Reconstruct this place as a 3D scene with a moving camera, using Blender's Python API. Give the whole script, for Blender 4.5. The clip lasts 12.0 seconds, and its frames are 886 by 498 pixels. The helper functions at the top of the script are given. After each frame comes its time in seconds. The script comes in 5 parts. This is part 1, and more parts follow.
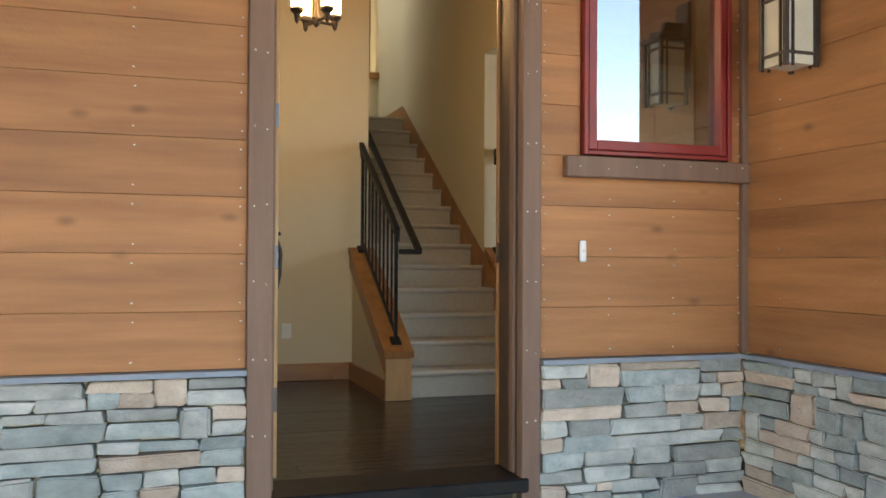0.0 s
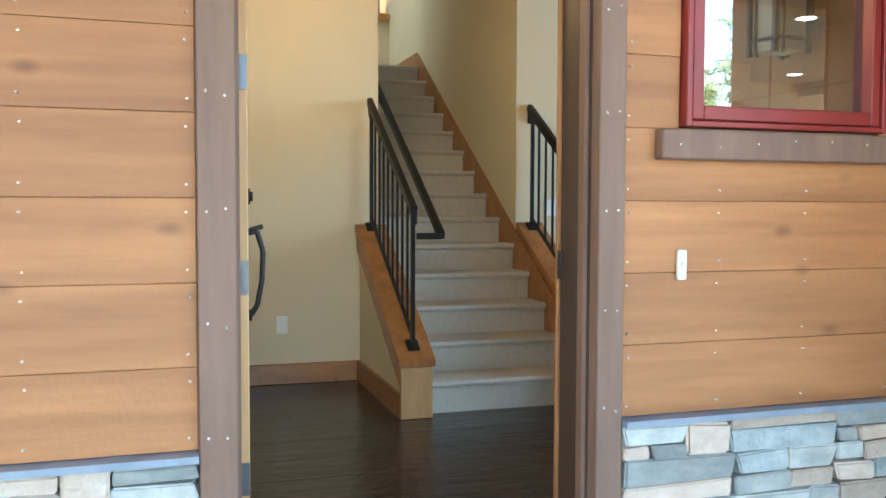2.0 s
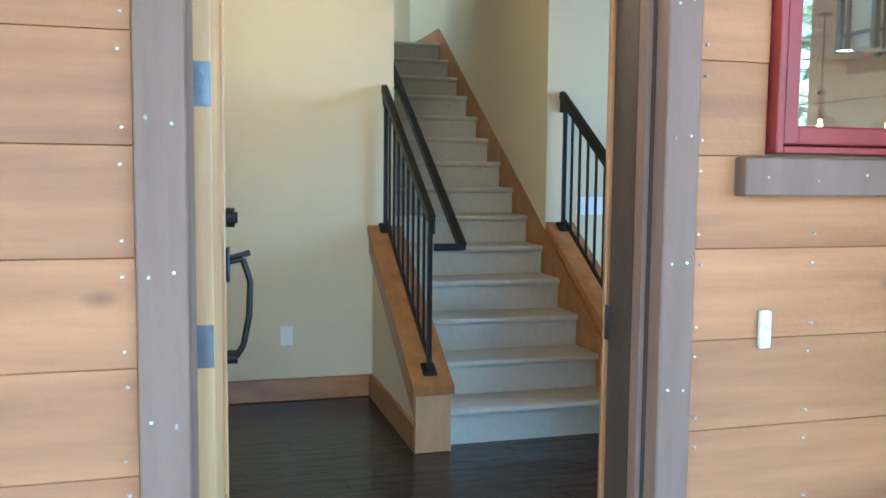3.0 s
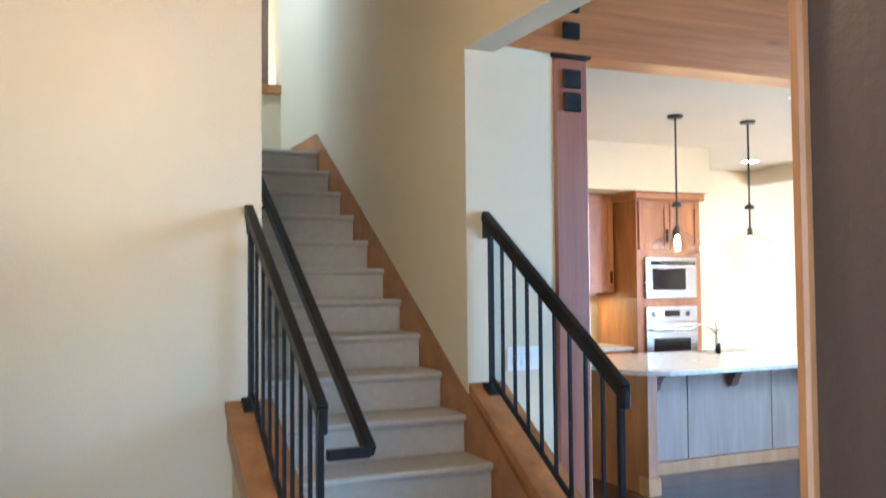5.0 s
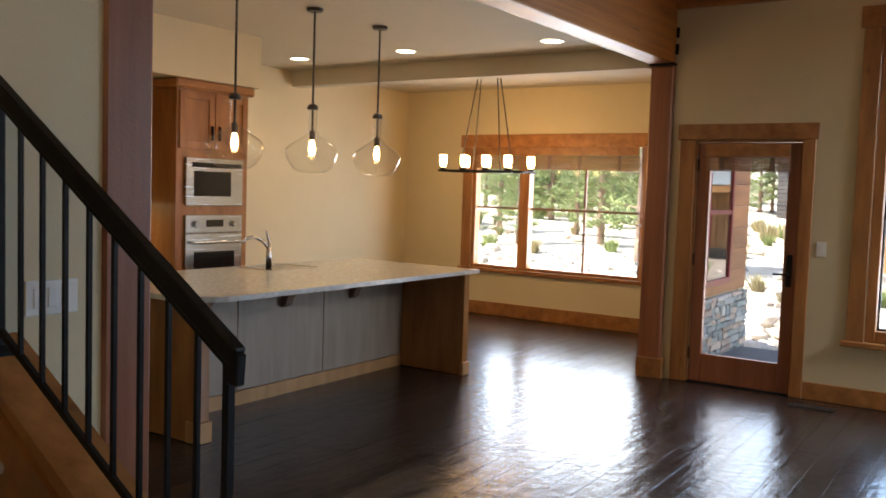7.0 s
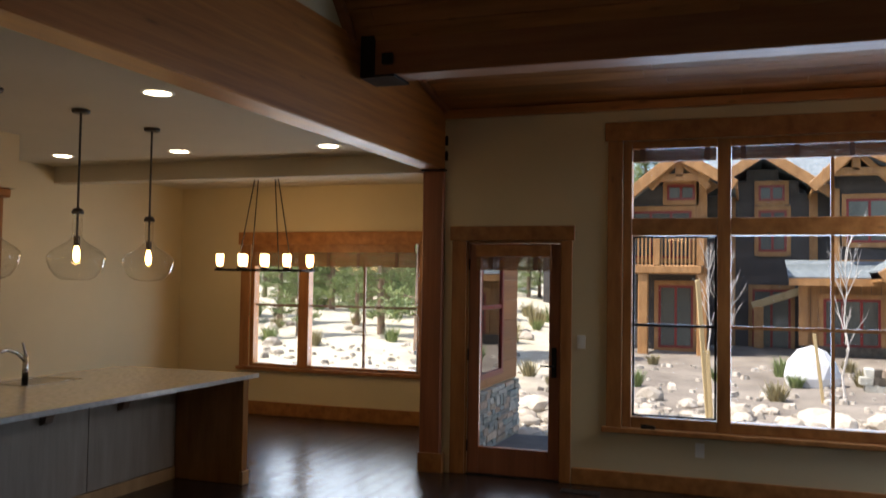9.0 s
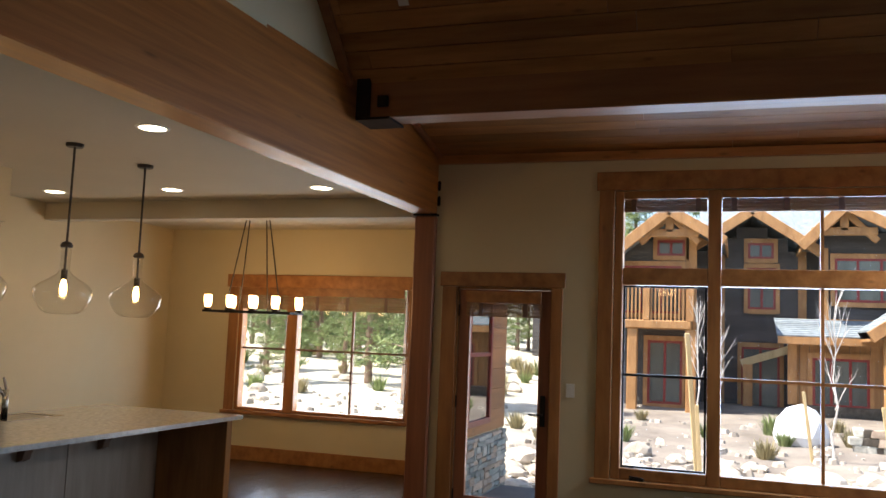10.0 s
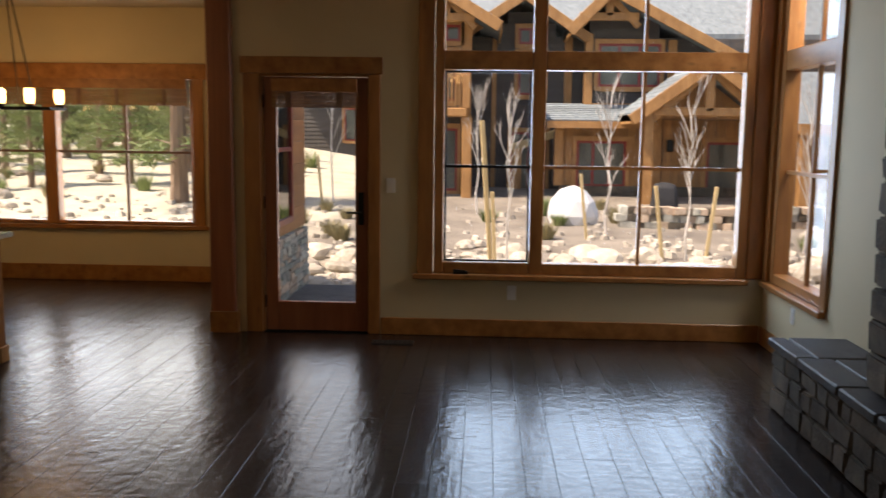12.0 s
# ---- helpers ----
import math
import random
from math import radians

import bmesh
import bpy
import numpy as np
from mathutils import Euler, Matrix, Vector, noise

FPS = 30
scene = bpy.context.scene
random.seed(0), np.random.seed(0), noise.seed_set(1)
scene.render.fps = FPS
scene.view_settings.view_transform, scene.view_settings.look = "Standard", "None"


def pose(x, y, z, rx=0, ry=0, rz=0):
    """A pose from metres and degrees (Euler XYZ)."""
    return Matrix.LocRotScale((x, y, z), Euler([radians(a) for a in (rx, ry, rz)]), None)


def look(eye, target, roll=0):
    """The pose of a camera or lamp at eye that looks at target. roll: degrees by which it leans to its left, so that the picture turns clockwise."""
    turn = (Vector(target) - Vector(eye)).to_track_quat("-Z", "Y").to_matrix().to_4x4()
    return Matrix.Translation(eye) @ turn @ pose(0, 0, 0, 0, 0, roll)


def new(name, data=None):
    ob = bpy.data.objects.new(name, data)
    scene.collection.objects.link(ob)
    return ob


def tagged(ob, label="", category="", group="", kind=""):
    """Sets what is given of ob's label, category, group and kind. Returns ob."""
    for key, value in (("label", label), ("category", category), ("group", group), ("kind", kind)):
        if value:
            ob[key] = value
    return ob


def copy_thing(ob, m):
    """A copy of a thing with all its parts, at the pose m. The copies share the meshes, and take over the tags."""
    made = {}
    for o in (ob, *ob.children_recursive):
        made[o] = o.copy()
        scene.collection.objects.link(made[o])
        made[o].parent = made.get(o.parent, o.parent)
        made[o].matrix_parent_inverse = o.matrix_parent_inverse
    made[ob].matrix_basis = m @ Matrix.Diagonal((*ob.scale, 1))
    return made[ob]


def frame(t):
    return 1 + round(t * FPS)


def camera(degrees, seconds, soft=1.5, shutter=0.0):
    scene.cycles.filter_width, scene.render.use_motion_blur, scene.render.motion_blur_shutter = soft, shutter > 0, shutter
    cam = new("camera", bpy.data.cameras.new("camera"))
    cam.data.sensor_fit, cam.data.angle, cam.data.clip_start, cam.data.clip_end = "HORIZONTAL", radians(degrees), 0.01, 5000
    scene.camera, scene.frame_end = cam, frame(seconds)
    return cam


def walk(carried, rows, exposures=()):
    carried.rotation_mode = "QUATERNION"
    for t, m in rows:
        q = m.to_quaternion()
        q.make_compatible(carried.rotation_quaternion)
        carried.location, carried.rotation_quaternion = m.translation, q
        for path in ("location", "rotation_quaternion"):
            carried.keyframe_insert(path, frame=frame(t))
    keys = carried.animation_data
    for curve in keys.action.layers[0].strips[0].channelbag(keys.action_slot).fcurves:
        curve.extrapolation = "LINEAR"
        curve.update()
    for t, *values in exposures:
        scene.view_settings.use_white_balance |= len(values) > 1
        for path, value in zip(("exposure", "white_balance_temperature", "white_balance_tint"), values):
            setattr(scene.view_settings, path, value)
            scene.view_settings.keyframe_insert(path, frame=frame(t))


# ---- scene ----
cam = camera(54.1, 12.0, shutter=0.25)
PATH = [
    (0, (0.204, 0.404, 0.934), (0.829, 2.304, 0.963), 0.3),
    (0.5, (0.26, 0.678, 1.03), (0.957, 2.552, 0.985), -0.1),
    (1, (0.371, 0.96, 1.034), (1.012, 2.854, 1.006), -0.4),
    (1.5, (0.411, 1.223, 1.039), (1.023, 3.126, 0.984), 0.6),
    (2, (0.467, 1.497, 1.159), (1.067, 3.402, 1.063), 0.2),
    (2.5, (0.565, 1.762, 1.247), (1.133, 3.676, 1.126), 0.2),
    (2.7, (0.6, 1.866, 1.298), (1.145, 3.785, 1.155), 0.5),
    (4.5, (0.868, 3.108, 1.452), (1.579, 4.964, 1.221), 0.8),
    (5, (0.959, 3.424, 1.538), (1.786, 5.244, 1.616), -0.5),
    (5.5, (1.118, 3.672, 1.502), (2.042, 5.433, 1.721), -1.2),
    (6, (1.294, 4.045, 1.509), (2.511, 5.629, 1.609), 0.3),
    (6.5, (1.382, 4.327, 1.511), (2.893, 5.636, 1.472), 0.7),
    (7, (1.423, 4.505, 1.558), (3.085, 5.61, 1.425), 1.9),
    (7.2, (1.422, 4.52, 1.573), (3.11, 5.579, 1.398), 2.2),
    (8.8, (1.368, 4.472, 1.688), (3.256, 5.134, 1.682), 0.8),
    (9, (1.364, 4.466, 1.679), (3.249, 5.129, 1.758), 0.9),
    (9.5, (1.374, 4.449, 1.661), (3.253, 5.097, 1.879), 1.8),
    (10, (1.384, 4.475, 1.617), (3.267, 5.117, 1.816), 2.3),
    (10.5, (1.484, 4.505, 1.596), (3.399, 5.073, 1.692), 1.3),
    (11, (1.609, 4.663, 1.528), (3.554, 5.121, 1.435), 0.6),
    (11.5, (1.732, 4.927, 1.54), (3.691, 5.285, 1.352), 0.9),
    (12, (1.912, 5.064, 1.622), (3.892, 5.156, 1.355), 0.7),
]
walk(cam, [(t, look(eye, target, roll)) for t, eye, target, roll in PATH],
     exposures=[(0, 2.75, 7200, 9), (0.5, 3.1, 7200, 9), (1.5, 3.5, 6700, 6), (2.0, 3.55, 5900, 0), (2.5, 3.65, 5200, -6), (4.5, 3.9, 4250, 4), (5.0, 3.95, 4800, 7), (5.5, 3.7, 5100, 8), (6.0, 3.1, 5300, 9), (6.5, 2.4, 5900, 10),
                (7.2, 1.95, 6800, 13), (8.8, 0.8, 6600, 13), (9.1, 0.85, 6600, 13), (9.6, 1.35, 6600, 12), (10.5, 1.35, 6500, 12), (11, 0.9, 7100, 16), (12, 0.75, 7800, 18)])

# ---------------------------------------------------------------- world, sun, lamps
world = bpy.data.worlds.new("world")
scene.world = world
world.use_nodes = True
wn, wl = world.node_tree.nodes, world.node_tree.links
sky = wn.new("ShaderNodeTexSky")
sky.sky_type, sky.sun_disc = "NISHITA", False
sky.sun_elevation, sky.sun_rotation = radians(58.7), radians(-22)
wl.new(sky.outputs[0], wn["Background"].inputs[0])
wn["Background"].inputs[1].default_value = 0.15
sun = new("sun", bpy.data.lights.new("sun", "SUN"))
sun.data.energy, sun.data.angle, sun.data.color = 4.8, radians(0.6), (1, 0.95, 0.86)
sun.matrix_world = look((-0.25 * 20, 0.62 * 20, 1.1 * 20), (0, 0, 0))
WARM = (1.0, 0.66, 0.34)


def lamp(name, kind, at, energy, colour, size=0.1, target=None):
    d = bpy.data.lights.new(name, kind)
    d.energy, d.color = energy, colour
    ob = new(name, d)
    ob.matrix_world = look(at, target or (at[0], at[1], at[2] - 1))
    if kind == "AREA":
        d.shape, d.size = "DISK", size
    elif kind == "POINT":
        d.shadow_soft_size = size
    elif kind == "SPOT":
        d.spot_size, d.spot_blend, d.shadow_soft_size = radians(125), 0.7, size
    return ob


def window_light(name, at, target, w, h, energy, colour=(0.78, 0.89, 1.0)):
    d = bpy.data.lights.new(name, "AREA")
    d.shape, d.size, d.size_y, d.energy, d.color = "RECTANGLE", w, h, energy, colour
    ob = new(name, d)
    ob.matrix_world = look(at, target)
    return ob


window_light("sky_light_big_window", (9.05, 4.2, 1.75), (0, 4.2, 1.2), 2.2, 2.2, 54, (0.47, 0.7, 1.0))
window_light("sky_light_dining", (11.25, 9.2, 1.25), (0, 9.2, 0.9), 2.1, 1.2, 22)
window_light("sky_light_patio", (9.05, 6.4, 1.1), (0, 6.4, 0.8), 0.6, 1.5, 3)
window_light("sky_light_side", (8.03, 2.2, 3.12), (7.4, 5.6, 0.9), 0.9, 0.7, 44, (0.9, 0.95, 1.0))
# added fill with no window behind it, brightens the upper stairwell
window_light("stairwell_fill", (1.2, 10.2, 5.0), (2.8, 9.9, 3.2), 0.9, 0.6, 4.5)
CANS = [(5.91, 8.0), (8.05, 10.75), (8.07, 9.42), (8.11, 7.91)]
for cx, cy in CANS:
    lamp("can_lamp", "SPOT", (cx, cy, 2.83), 3.4, WARM, 0.07)
PENDANTS = [(5.51, 8.93), (6.24, 8.9), (7.0, 8.89)]
for cx, cy in PENDANTS:
    lamp("pendant_lamp", "POINT", (cx, cy, 1.86), 0.5, WARM, 0.03)
lamp("dining_lamp", "POINT", (9.7, 9.45, 1.98), 0.9, WARM, 0.2)
lamp("dining_lamp", "POINT", (9.7, 9.0, 1.98), 0.9, WARM, 0.2)
lamp("under_cabinet_lamp", "AREA", (5.8, 10.8, 1.39), 0.5, (1.0, 0.78, 0.45), 0.3)
lamp("foyer_lamp", "POINT", (1.1, 5.6, 2.72), 0.8, (1.0, 0.84, 0.62), 0.12)


# ---------------------------------------------------------------- materials
def material(name, low, high, rough=0.6, scale=(6, 6, 6), metal=0.0, bump=0.15, fine=60, detail=6, spec=0.5, per=None, amount=0.25, coat=0.0, knots=None):
    m = bpy.data.materials.new(name)
    m.use_nodes = True
    n, l = m.node_tree.nodes, m.node_tree.links
    b = n["Principled BSDF"]
    co = n.new("ShaderNodeTexCoord")
    mp = n.new("ShaderNodeMapping")
    mp.inputs["Scale"].default_value = scale
    l.new(co.outputs["Object"], mp.inputs[0])
    t1 = n.new("ShaderNodeTexNoise")
    t1.inputs["Scale"].default_value, t1.inputs["Detail"].default_value, t1.inputs["Roughness"].default_value = 1.0, detail, 0.6
    l.new(mp.outputs[0], t1.inputs["Vector"])
    t2 = n.new("ShaderNodeTexNoise")
    t2.inputs["Scale"].default_value, t2.inputs["Detail"].default_value = fine, 3
    l.new(co.outputs["Object"], t2.inputs["Vector"])
    mix = n.new("ShaderNodeMix")
    mix.data_type = "RGBA"
    mix.inputs["A"].default_value, mix.inputs["B"].default_value = (*low, 1), (*high, 1)
    ramp = n.new("ShaderNodeMapRange")
    ramp.inputs["From Min"].default_value, ramp.inputs["From Max"].default_value = 0.3, 0.7
    l.new(t1.outputs[0], ramp.inputs["Value"])
    l.new(ramp.outputs[0], mix.inputs["Factor"])
    out = mix.outputs["Result"]
    if per:
        r = n.new("ShaderNodeObjectInfo") if per == "object" else n.new("ShaderNodeNewGeometry")
        rnd = r.outputs["Random"] if per == "object" else r.outputs["Random Per Island"]
        mr = n.new("ShaderNodeMapRange")
        mr.inputs["To Min"].default_value, mr.inputs["To Max"].default_value = 1 - amount, 1 + amount
        l.new(rnd, mr.inputs["Value"])
        h = n.new("ShaderNodeHueSaturation")
        l.new(mr.outputs[0], h.inputs["Value"])
        l.new(out, h.inputs["Color"])
        out = h.outputs[0]
        # each piece takes its own stretch of the grain
        add = n.new("ShaderNodeVectorMath")
        mul = n.new("ShaderNodeMath")
        mul.operation, mul.inputs[1].default_value = "MULTIPLY", 37.0
        l.new(rnd, mul.inputs[0])
        l.new(mp.outputs[0], add.inputs[0])
        l.new(mul.outputs[0], add.inputs[1])
        l.new(add.outputs[0], t1.inputs["Vector"])
    if knots:
        # dark knots, a few to the metre, stretched along the grain
        km = n.new("ShaderNodeMapping")
        km.inputs["Scale"].default_value = knots
        vo = n.new("ShaderNodeTexVoronoi")
        vo.inputs["Scale"].default_value = 1.0
        l.new(co.outputs["Object"], km.inputs[0])
        l.new(km.outputs[0], vo.inputs["Vector"])
        kr = n.new("ShaderNodeMapRange")
        kr.inputs["From Min"].default_value, kr.inputs["From Max"].default_value = 0.03, 0.12
        kr.inputs["To Min"].default_value, kr.inputs["To Max"].default_value = 0.6, 1.0
        l.new(vo.outputs["Distance"], kr.inputs["Value"])
        kh = n.new("ShaderNodeHueSaturation")
        l.new(kr.outputs[0], kh.inputs["Value"])
        l.new(out, kh.inputs["Color"])
        out = kh.outputs[0]
    l.new(out, b.inputs["Base Color"])
    rr = n.new("ShaderNodeMapRange")
    rr.inputs["To Min"].default_value, rr.inputs["To Max"].default_value = max(0.02, rough - 0.1), min(1, rough + 0.1)
    l.new(t1.outputs[0], rr.inputs["Value"])
    l.new(rr.outputs[0], b.inputs["Roughness"])
    b.inputs["Metallic"].default_value, b.inputs["Specular IOR Level"].default_value = metal, spec
    b.inputs["Coat Weight"].default_value = coat
    if bump:
        su = n.new("ShaderNodeMath")
        su.operation = "ADD"
        l.new(t1.outputs[0], su.inputs[0])
        l.new(t2.outputs[0], su.inputs[1])
        bp = n.new("ShaderNodeBump")
        bp.inputs["Strength"].default_value, bp.inputs["Distance"].default_value = bump, 0.01
        l.new(su.outputs[0], bp.inputs["Height"])
        l.new(bp.outputs[0], b.inputs["Normal"])
    return m


def glow(name, colour, strength):
    m = bpy.data.materials.new(name)
    m.use_nodes = True
    b = m.node_tree.nodes["Principled BSDF"]
    b.inputs["Base Color"].default_value = (*colour, 1)
    b.inputs["Emission Color"].default_value, b.inputs["Emission Strength"].default_value = (*colour, 1), strength
    return m


def glass(name, tint=(1, 1, 1), gloss=0.08, share=0.9):
    m = bpy.data.materials.new(name)
    m.use_nodes = True
    n, l = m.node_tree.nodes, m.node_tree.links
    n.remove(n["Principled BSDF"])
    tr, gl, mx = n.new("ShaderNodeBsdfTransparent"), n.new("ShaderNodeBsdfGlossy"), n.new("ShaderNodeMixShader")
    tr.inputs[0].default_value = (*tint, 1)
    gl.inputs["Roughness"].default_value = 0.01
    # the same gloss on both faces of a pane, rising towards grazing angles
    lw, fr = n.new("ShaderNodeLayerWeight"), n.new("ShaderNodeMath")
    lw.inputs["Blend"].default_value = 0.5
    fr.operation, fr.inputs[1].default_value = "POWER", 5.0
    l.new(lw.outputs["Facing"], fr.inputs[0])
    mu = n.new("ShaderNodeMath")
    mu.operation, mu.inputs[1].default_value = "MULTIPLY_ADD", share
    mu.inputs[2].default_value = gloss
    mu.use_clamp = True
    l.new(fr.outputs[0], mu.inputs[0])
    l.new(mu.outputs[0], mx.inputs[0])
    l.new(tr.outputs[0], mx.inputs[1])
    l.new(gl.outputs[0], mx.inputs[2])
    l.new(mx.outputs[0], n["Material Output"].inputs[0])
    return m


CEDAR = material("cedar_siding", (0.27, 0.108, 0.036), (0.45, 0.2, 0.072), 0.6, (0.9, 7, 11), per="object", amount=0.17, bump=0.25, knots=(2.6, 2.6, 5))
TRIM_OUT = material("brown_trim", (0.17, 0.095, 0.06), (0.235, 0.138, 0.092), 0.65, (14, 14, 1.5), bump=0.25)
NAIL = material("nail_head", (0.55, 0.5, 0.42), (0.7, 0.65, 0.56), 0.35, metal=0.4, bump=0)
STONE = material("ledge_stone", (0.3, 0.3, 0.265), (0.52, 0.5, 0.44), 0.85, (9, 9, 14), per="object", amount=0.35, bump=0.7, fine=45)
STONE_WARM = material("ledge_stone_tan", (0.45, 0.33, 0.24), (0.62, 0.5, 0.39), 0.85, (9, 9, 14), per="object", amount=0.2, bump=0.7, fine=45)
STONE_BLUE = material("ledge_stone_blue", (0.23, 0.25, 0.23), (0.42, 0.44, 0.4), 0.85, (9, 9, 14), per="object", amount=0.25, bump=0.7, fine=45)
MORTAR = material("mortar", (0.1, 0.095, 0.09), (0.18, 0.17, 0.16), 0.9, bump=0.4)
FLASH = material("drip_cap", (0.2, 0.23, 0.26), (0.3, 0.33, 0.36), 0.5, bump=0.1)
CONCRETE = material("concrete", (0.3, 0.31, 0.32), (0.46, 0.47, 0.48), 0.85, (3, 3, 3), bump=0.3)
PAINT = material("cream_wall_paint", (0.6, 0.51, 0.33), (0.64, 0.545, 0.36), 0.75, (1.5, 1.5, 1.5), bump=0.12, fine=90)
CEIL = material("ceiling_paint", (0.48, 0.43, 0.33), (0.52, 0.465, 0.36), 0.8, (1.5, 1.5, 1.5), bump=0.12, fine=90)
ALDER = material("knotty_alder", (0.235, 0.09, 0.025), (0.43, 0.19, 0.058), 0.34, (2, 9, 9), bump=0.1, per="object", amount=0.14, knots=(3.2, 3.2, 6))
ALDER_Z = material("knotty_alder_upright", (0.235, 0.09, 0.025), (0.43, 0.19, 0.058), 0.34, (9, 9, 1.6), bump=0.1, per="object", amount=0.14, knots=(5, 5, 2.6))
FIR = material("glulam_fir", (0.3, 0.1, 0.024), (0.54, 0.21, 0.052), 0.4, (0.8, 10, 22), bump=0.1, knots=(1.6, 4, 9))
FIR_Z = material("fir_post", (0.2, 0.064, 0.028), (0.31, 0.112, 0.05), 0.42, (14, 14, 0.9), bump=0.1)
FIR_Y = material("fir_cross_beam", (0.22, 0.08, 0.032), (0.38, 0.15, 0.06), 0.5, (16, 0.8, 12), bump=0.12)
BOARDS = material("wood_ceiling_boards", (0.24, 0.092, 0.028), (0.48, 0.21, 0.07), 0.42, (10, 1.0, 10), bump=0.12, per="island", amount=0.25, knots=(7, 2.2, 7))
PALE_WOOD = material("door_wood", (0.42, 0.22, 0.08), (0.66, 0.4, 0.17), 0.45, (9, 9, 1.3), bump=0.1, knots=(4, 4, 2.2))
FLOOR_M = material("dark_hand_scraped_plank", (0.014, 0.009, 0.008), (0.036, 0.024, 0.02), 0.22, (0.9, 11, 11), bump=0.33, fine=15, per="object", amount=0.3)
FLOOR_I = material("dark_hand_scraped_floor", (0.014, 0.009, 0.008), (0.036, 0.024, 0.02), 0.22, (0.9, 11, 11), bump=0.33, fine=15, per="island", amount=0.3)
CARPET = material("beige_carpet", (0.48, 0.44, 0.37), (0.54, 0.5, 0.42), 0.95, (25, 25, 25), bump=0.6, fine=260, spec=0.1)
IRON = material("black_iron", (0.012, 0.011, 0.011), (0.025, 0.023, 0.022), 0.45, metal=0.6, bump=0.1)
JAMB = material("dark_brown_jamb", (0.05, 0.03, 0.02), (0.085, 0.052, 0.036), 0.5, (14, 14, 1.5), bump=0.15)
HINGE = material("dark_steel_hinge", (0.09, 0.09, 0.1), (0.15, 0.15, 0.16), 0.35, metal=0.9, bump=0.1)
RED = material("red_window_frame", (0.21, 0.021, 0.018), (0.28, 0.032, 0.026), 0.4, bump=0.05)
WHITE = material("white_plastic", (0.72, 0.71, 0.68), (0.8, 0.79, 0.76), 0.4, bump=0)
STEEL = material("brushed_steel", (0.42, 0.41, 0.39), (0.55, 0.54, 0.52), 0.25, (2, 2, 60), metal=1, bump=0.03)
BLACK_GLASS = material("black_glass", (0.008, 0.008, 0.009), (0.012, 0.012, 0.013), 0.12, bump=0)
QUARTZ = material("grey_stone_counter", (0.42, 0.42, 0.4), (0.58, 0.57, 0.54), 0.16, (30, 30, 30), bump=0.02)
GREYWOOD = material("grey_washed_panel", (0.25, 0.185, 0.14), (0.35, 0.27, 0.21), 0.5, (12, 12, 1.2), bump=0.1)
TILE = material("tan_backsplash_tile", (0.3, 0.24, 0.14), (0.4, 0.32, 0.19), 0.35, (4, 4, 4), bump=0.1)
LANTERN_GLASS = material("seeded_amber_glass", (0.5, 0.47, 0.36), (0.62, 0.58, 0.46), 0.35, bump=0.2)
BRONZE = material("dark_bronze", (0.05, 0.042, 0.036), (0.09, 0.076, 0.066), 0.45, metal=0.7, bump=0.1)
PANE = glass("window_glass", gloss=0.02)
PANE_OUT = glass("dark_window_glass", (0.55, 0.57, 0.57), gloss=0.3)
JUG = glass("clear_blown_glass", (0.955, 0.955, 0.94), gloss=0.06, share=0.85)
CANDLE = glow("candle_glow", (1.0, 0.6, 0.25), 4.5)
BULB = glow("bulb_glow", (1.0, 0.55, 0.18), 12)
CAN_GLOW = glow("can_light_glow", (1.0, 0.86, 0.62), 7)
BLIND = material("woven_wood_blind", (0.2, 0.095, 0.035), (0.36, 0.19, 0.08), 0.6, (1, 1.5, 60), bump=0.3)
HEARTH = material("hearth_flagstone", (0.03, 0.027, 0.028), (0.085, 0.075, 0.07), 0.55, (5, 5, 5), bump=0.5, per="object", amount=0.3)
FIELD = material("field_stone", (0.06, 0.05, 0.04), (0.17, 0.14, 0.105), 0.85, (7, 7, 7), bump=0.7, per="object", amount=0.35)


# ---------------------------------------------------------------- building helpers
def box(bm, x0, x1, y0, y1, z0, z1, bev=0.0, seg=1):
    res = bmesh.ops.create_cube(bm, size=1)
    vs = res["verts"]
    for v in vs:
        v.co = Vector((x0 + (v.co.x + 0.5) * (x1 - x0), y0 + (v.co.y + 0.5) * (y1 - y0), z0 + (v.co.z + 0.5) * (z1 - z0)))
    if bev:
        es = list({e for v in vs for e in v.link_edges})
        bmesh.ops.bevel(bm, geom=es, offset=bev, segments=seg, affect="EDGES", profile=0.6)
    return bm


def boxes(*rows, bev=0.0):
    bm = bmesh.new()
    for r in rows:
        box(bm, *r, bev=bev)
    return bm


def mesh_of(name, bm, mat, smooth=False):
    me = bpy.data.meshes.new(name)
    bmesh.ops.recalc_face_normals(bm, faces=bm.faces)
    bm.to_mesh(me)
    bm.free()
    me.materials.append(mat)
    if smooth:
        for p in me.polygons:
            p.use_smooth = True
    return me


def part(name, bm, mat, parent=None, label="", smooth=False):
    ob = new(name, mesh_of(name, bm, mat, smooth))
    ob.parent = parent
    if parent is not None:
        ob.matrix_parent_inverse = Matrix.Identity(4)
    return tagged(ob, label)


def thing(name, label, category, group="", at=(0, 0, 0), turn=0):
    e = new(name)
    e.empty_display_size = 0.1
    e.matrix_basis = pose(*at, 0, 0, turn)
    return tagged(e, label, category, group)


def struct(name, bm, mat, label="", category=""):
    return tagged(part(name, bm, mat), label, category, kind="structure")


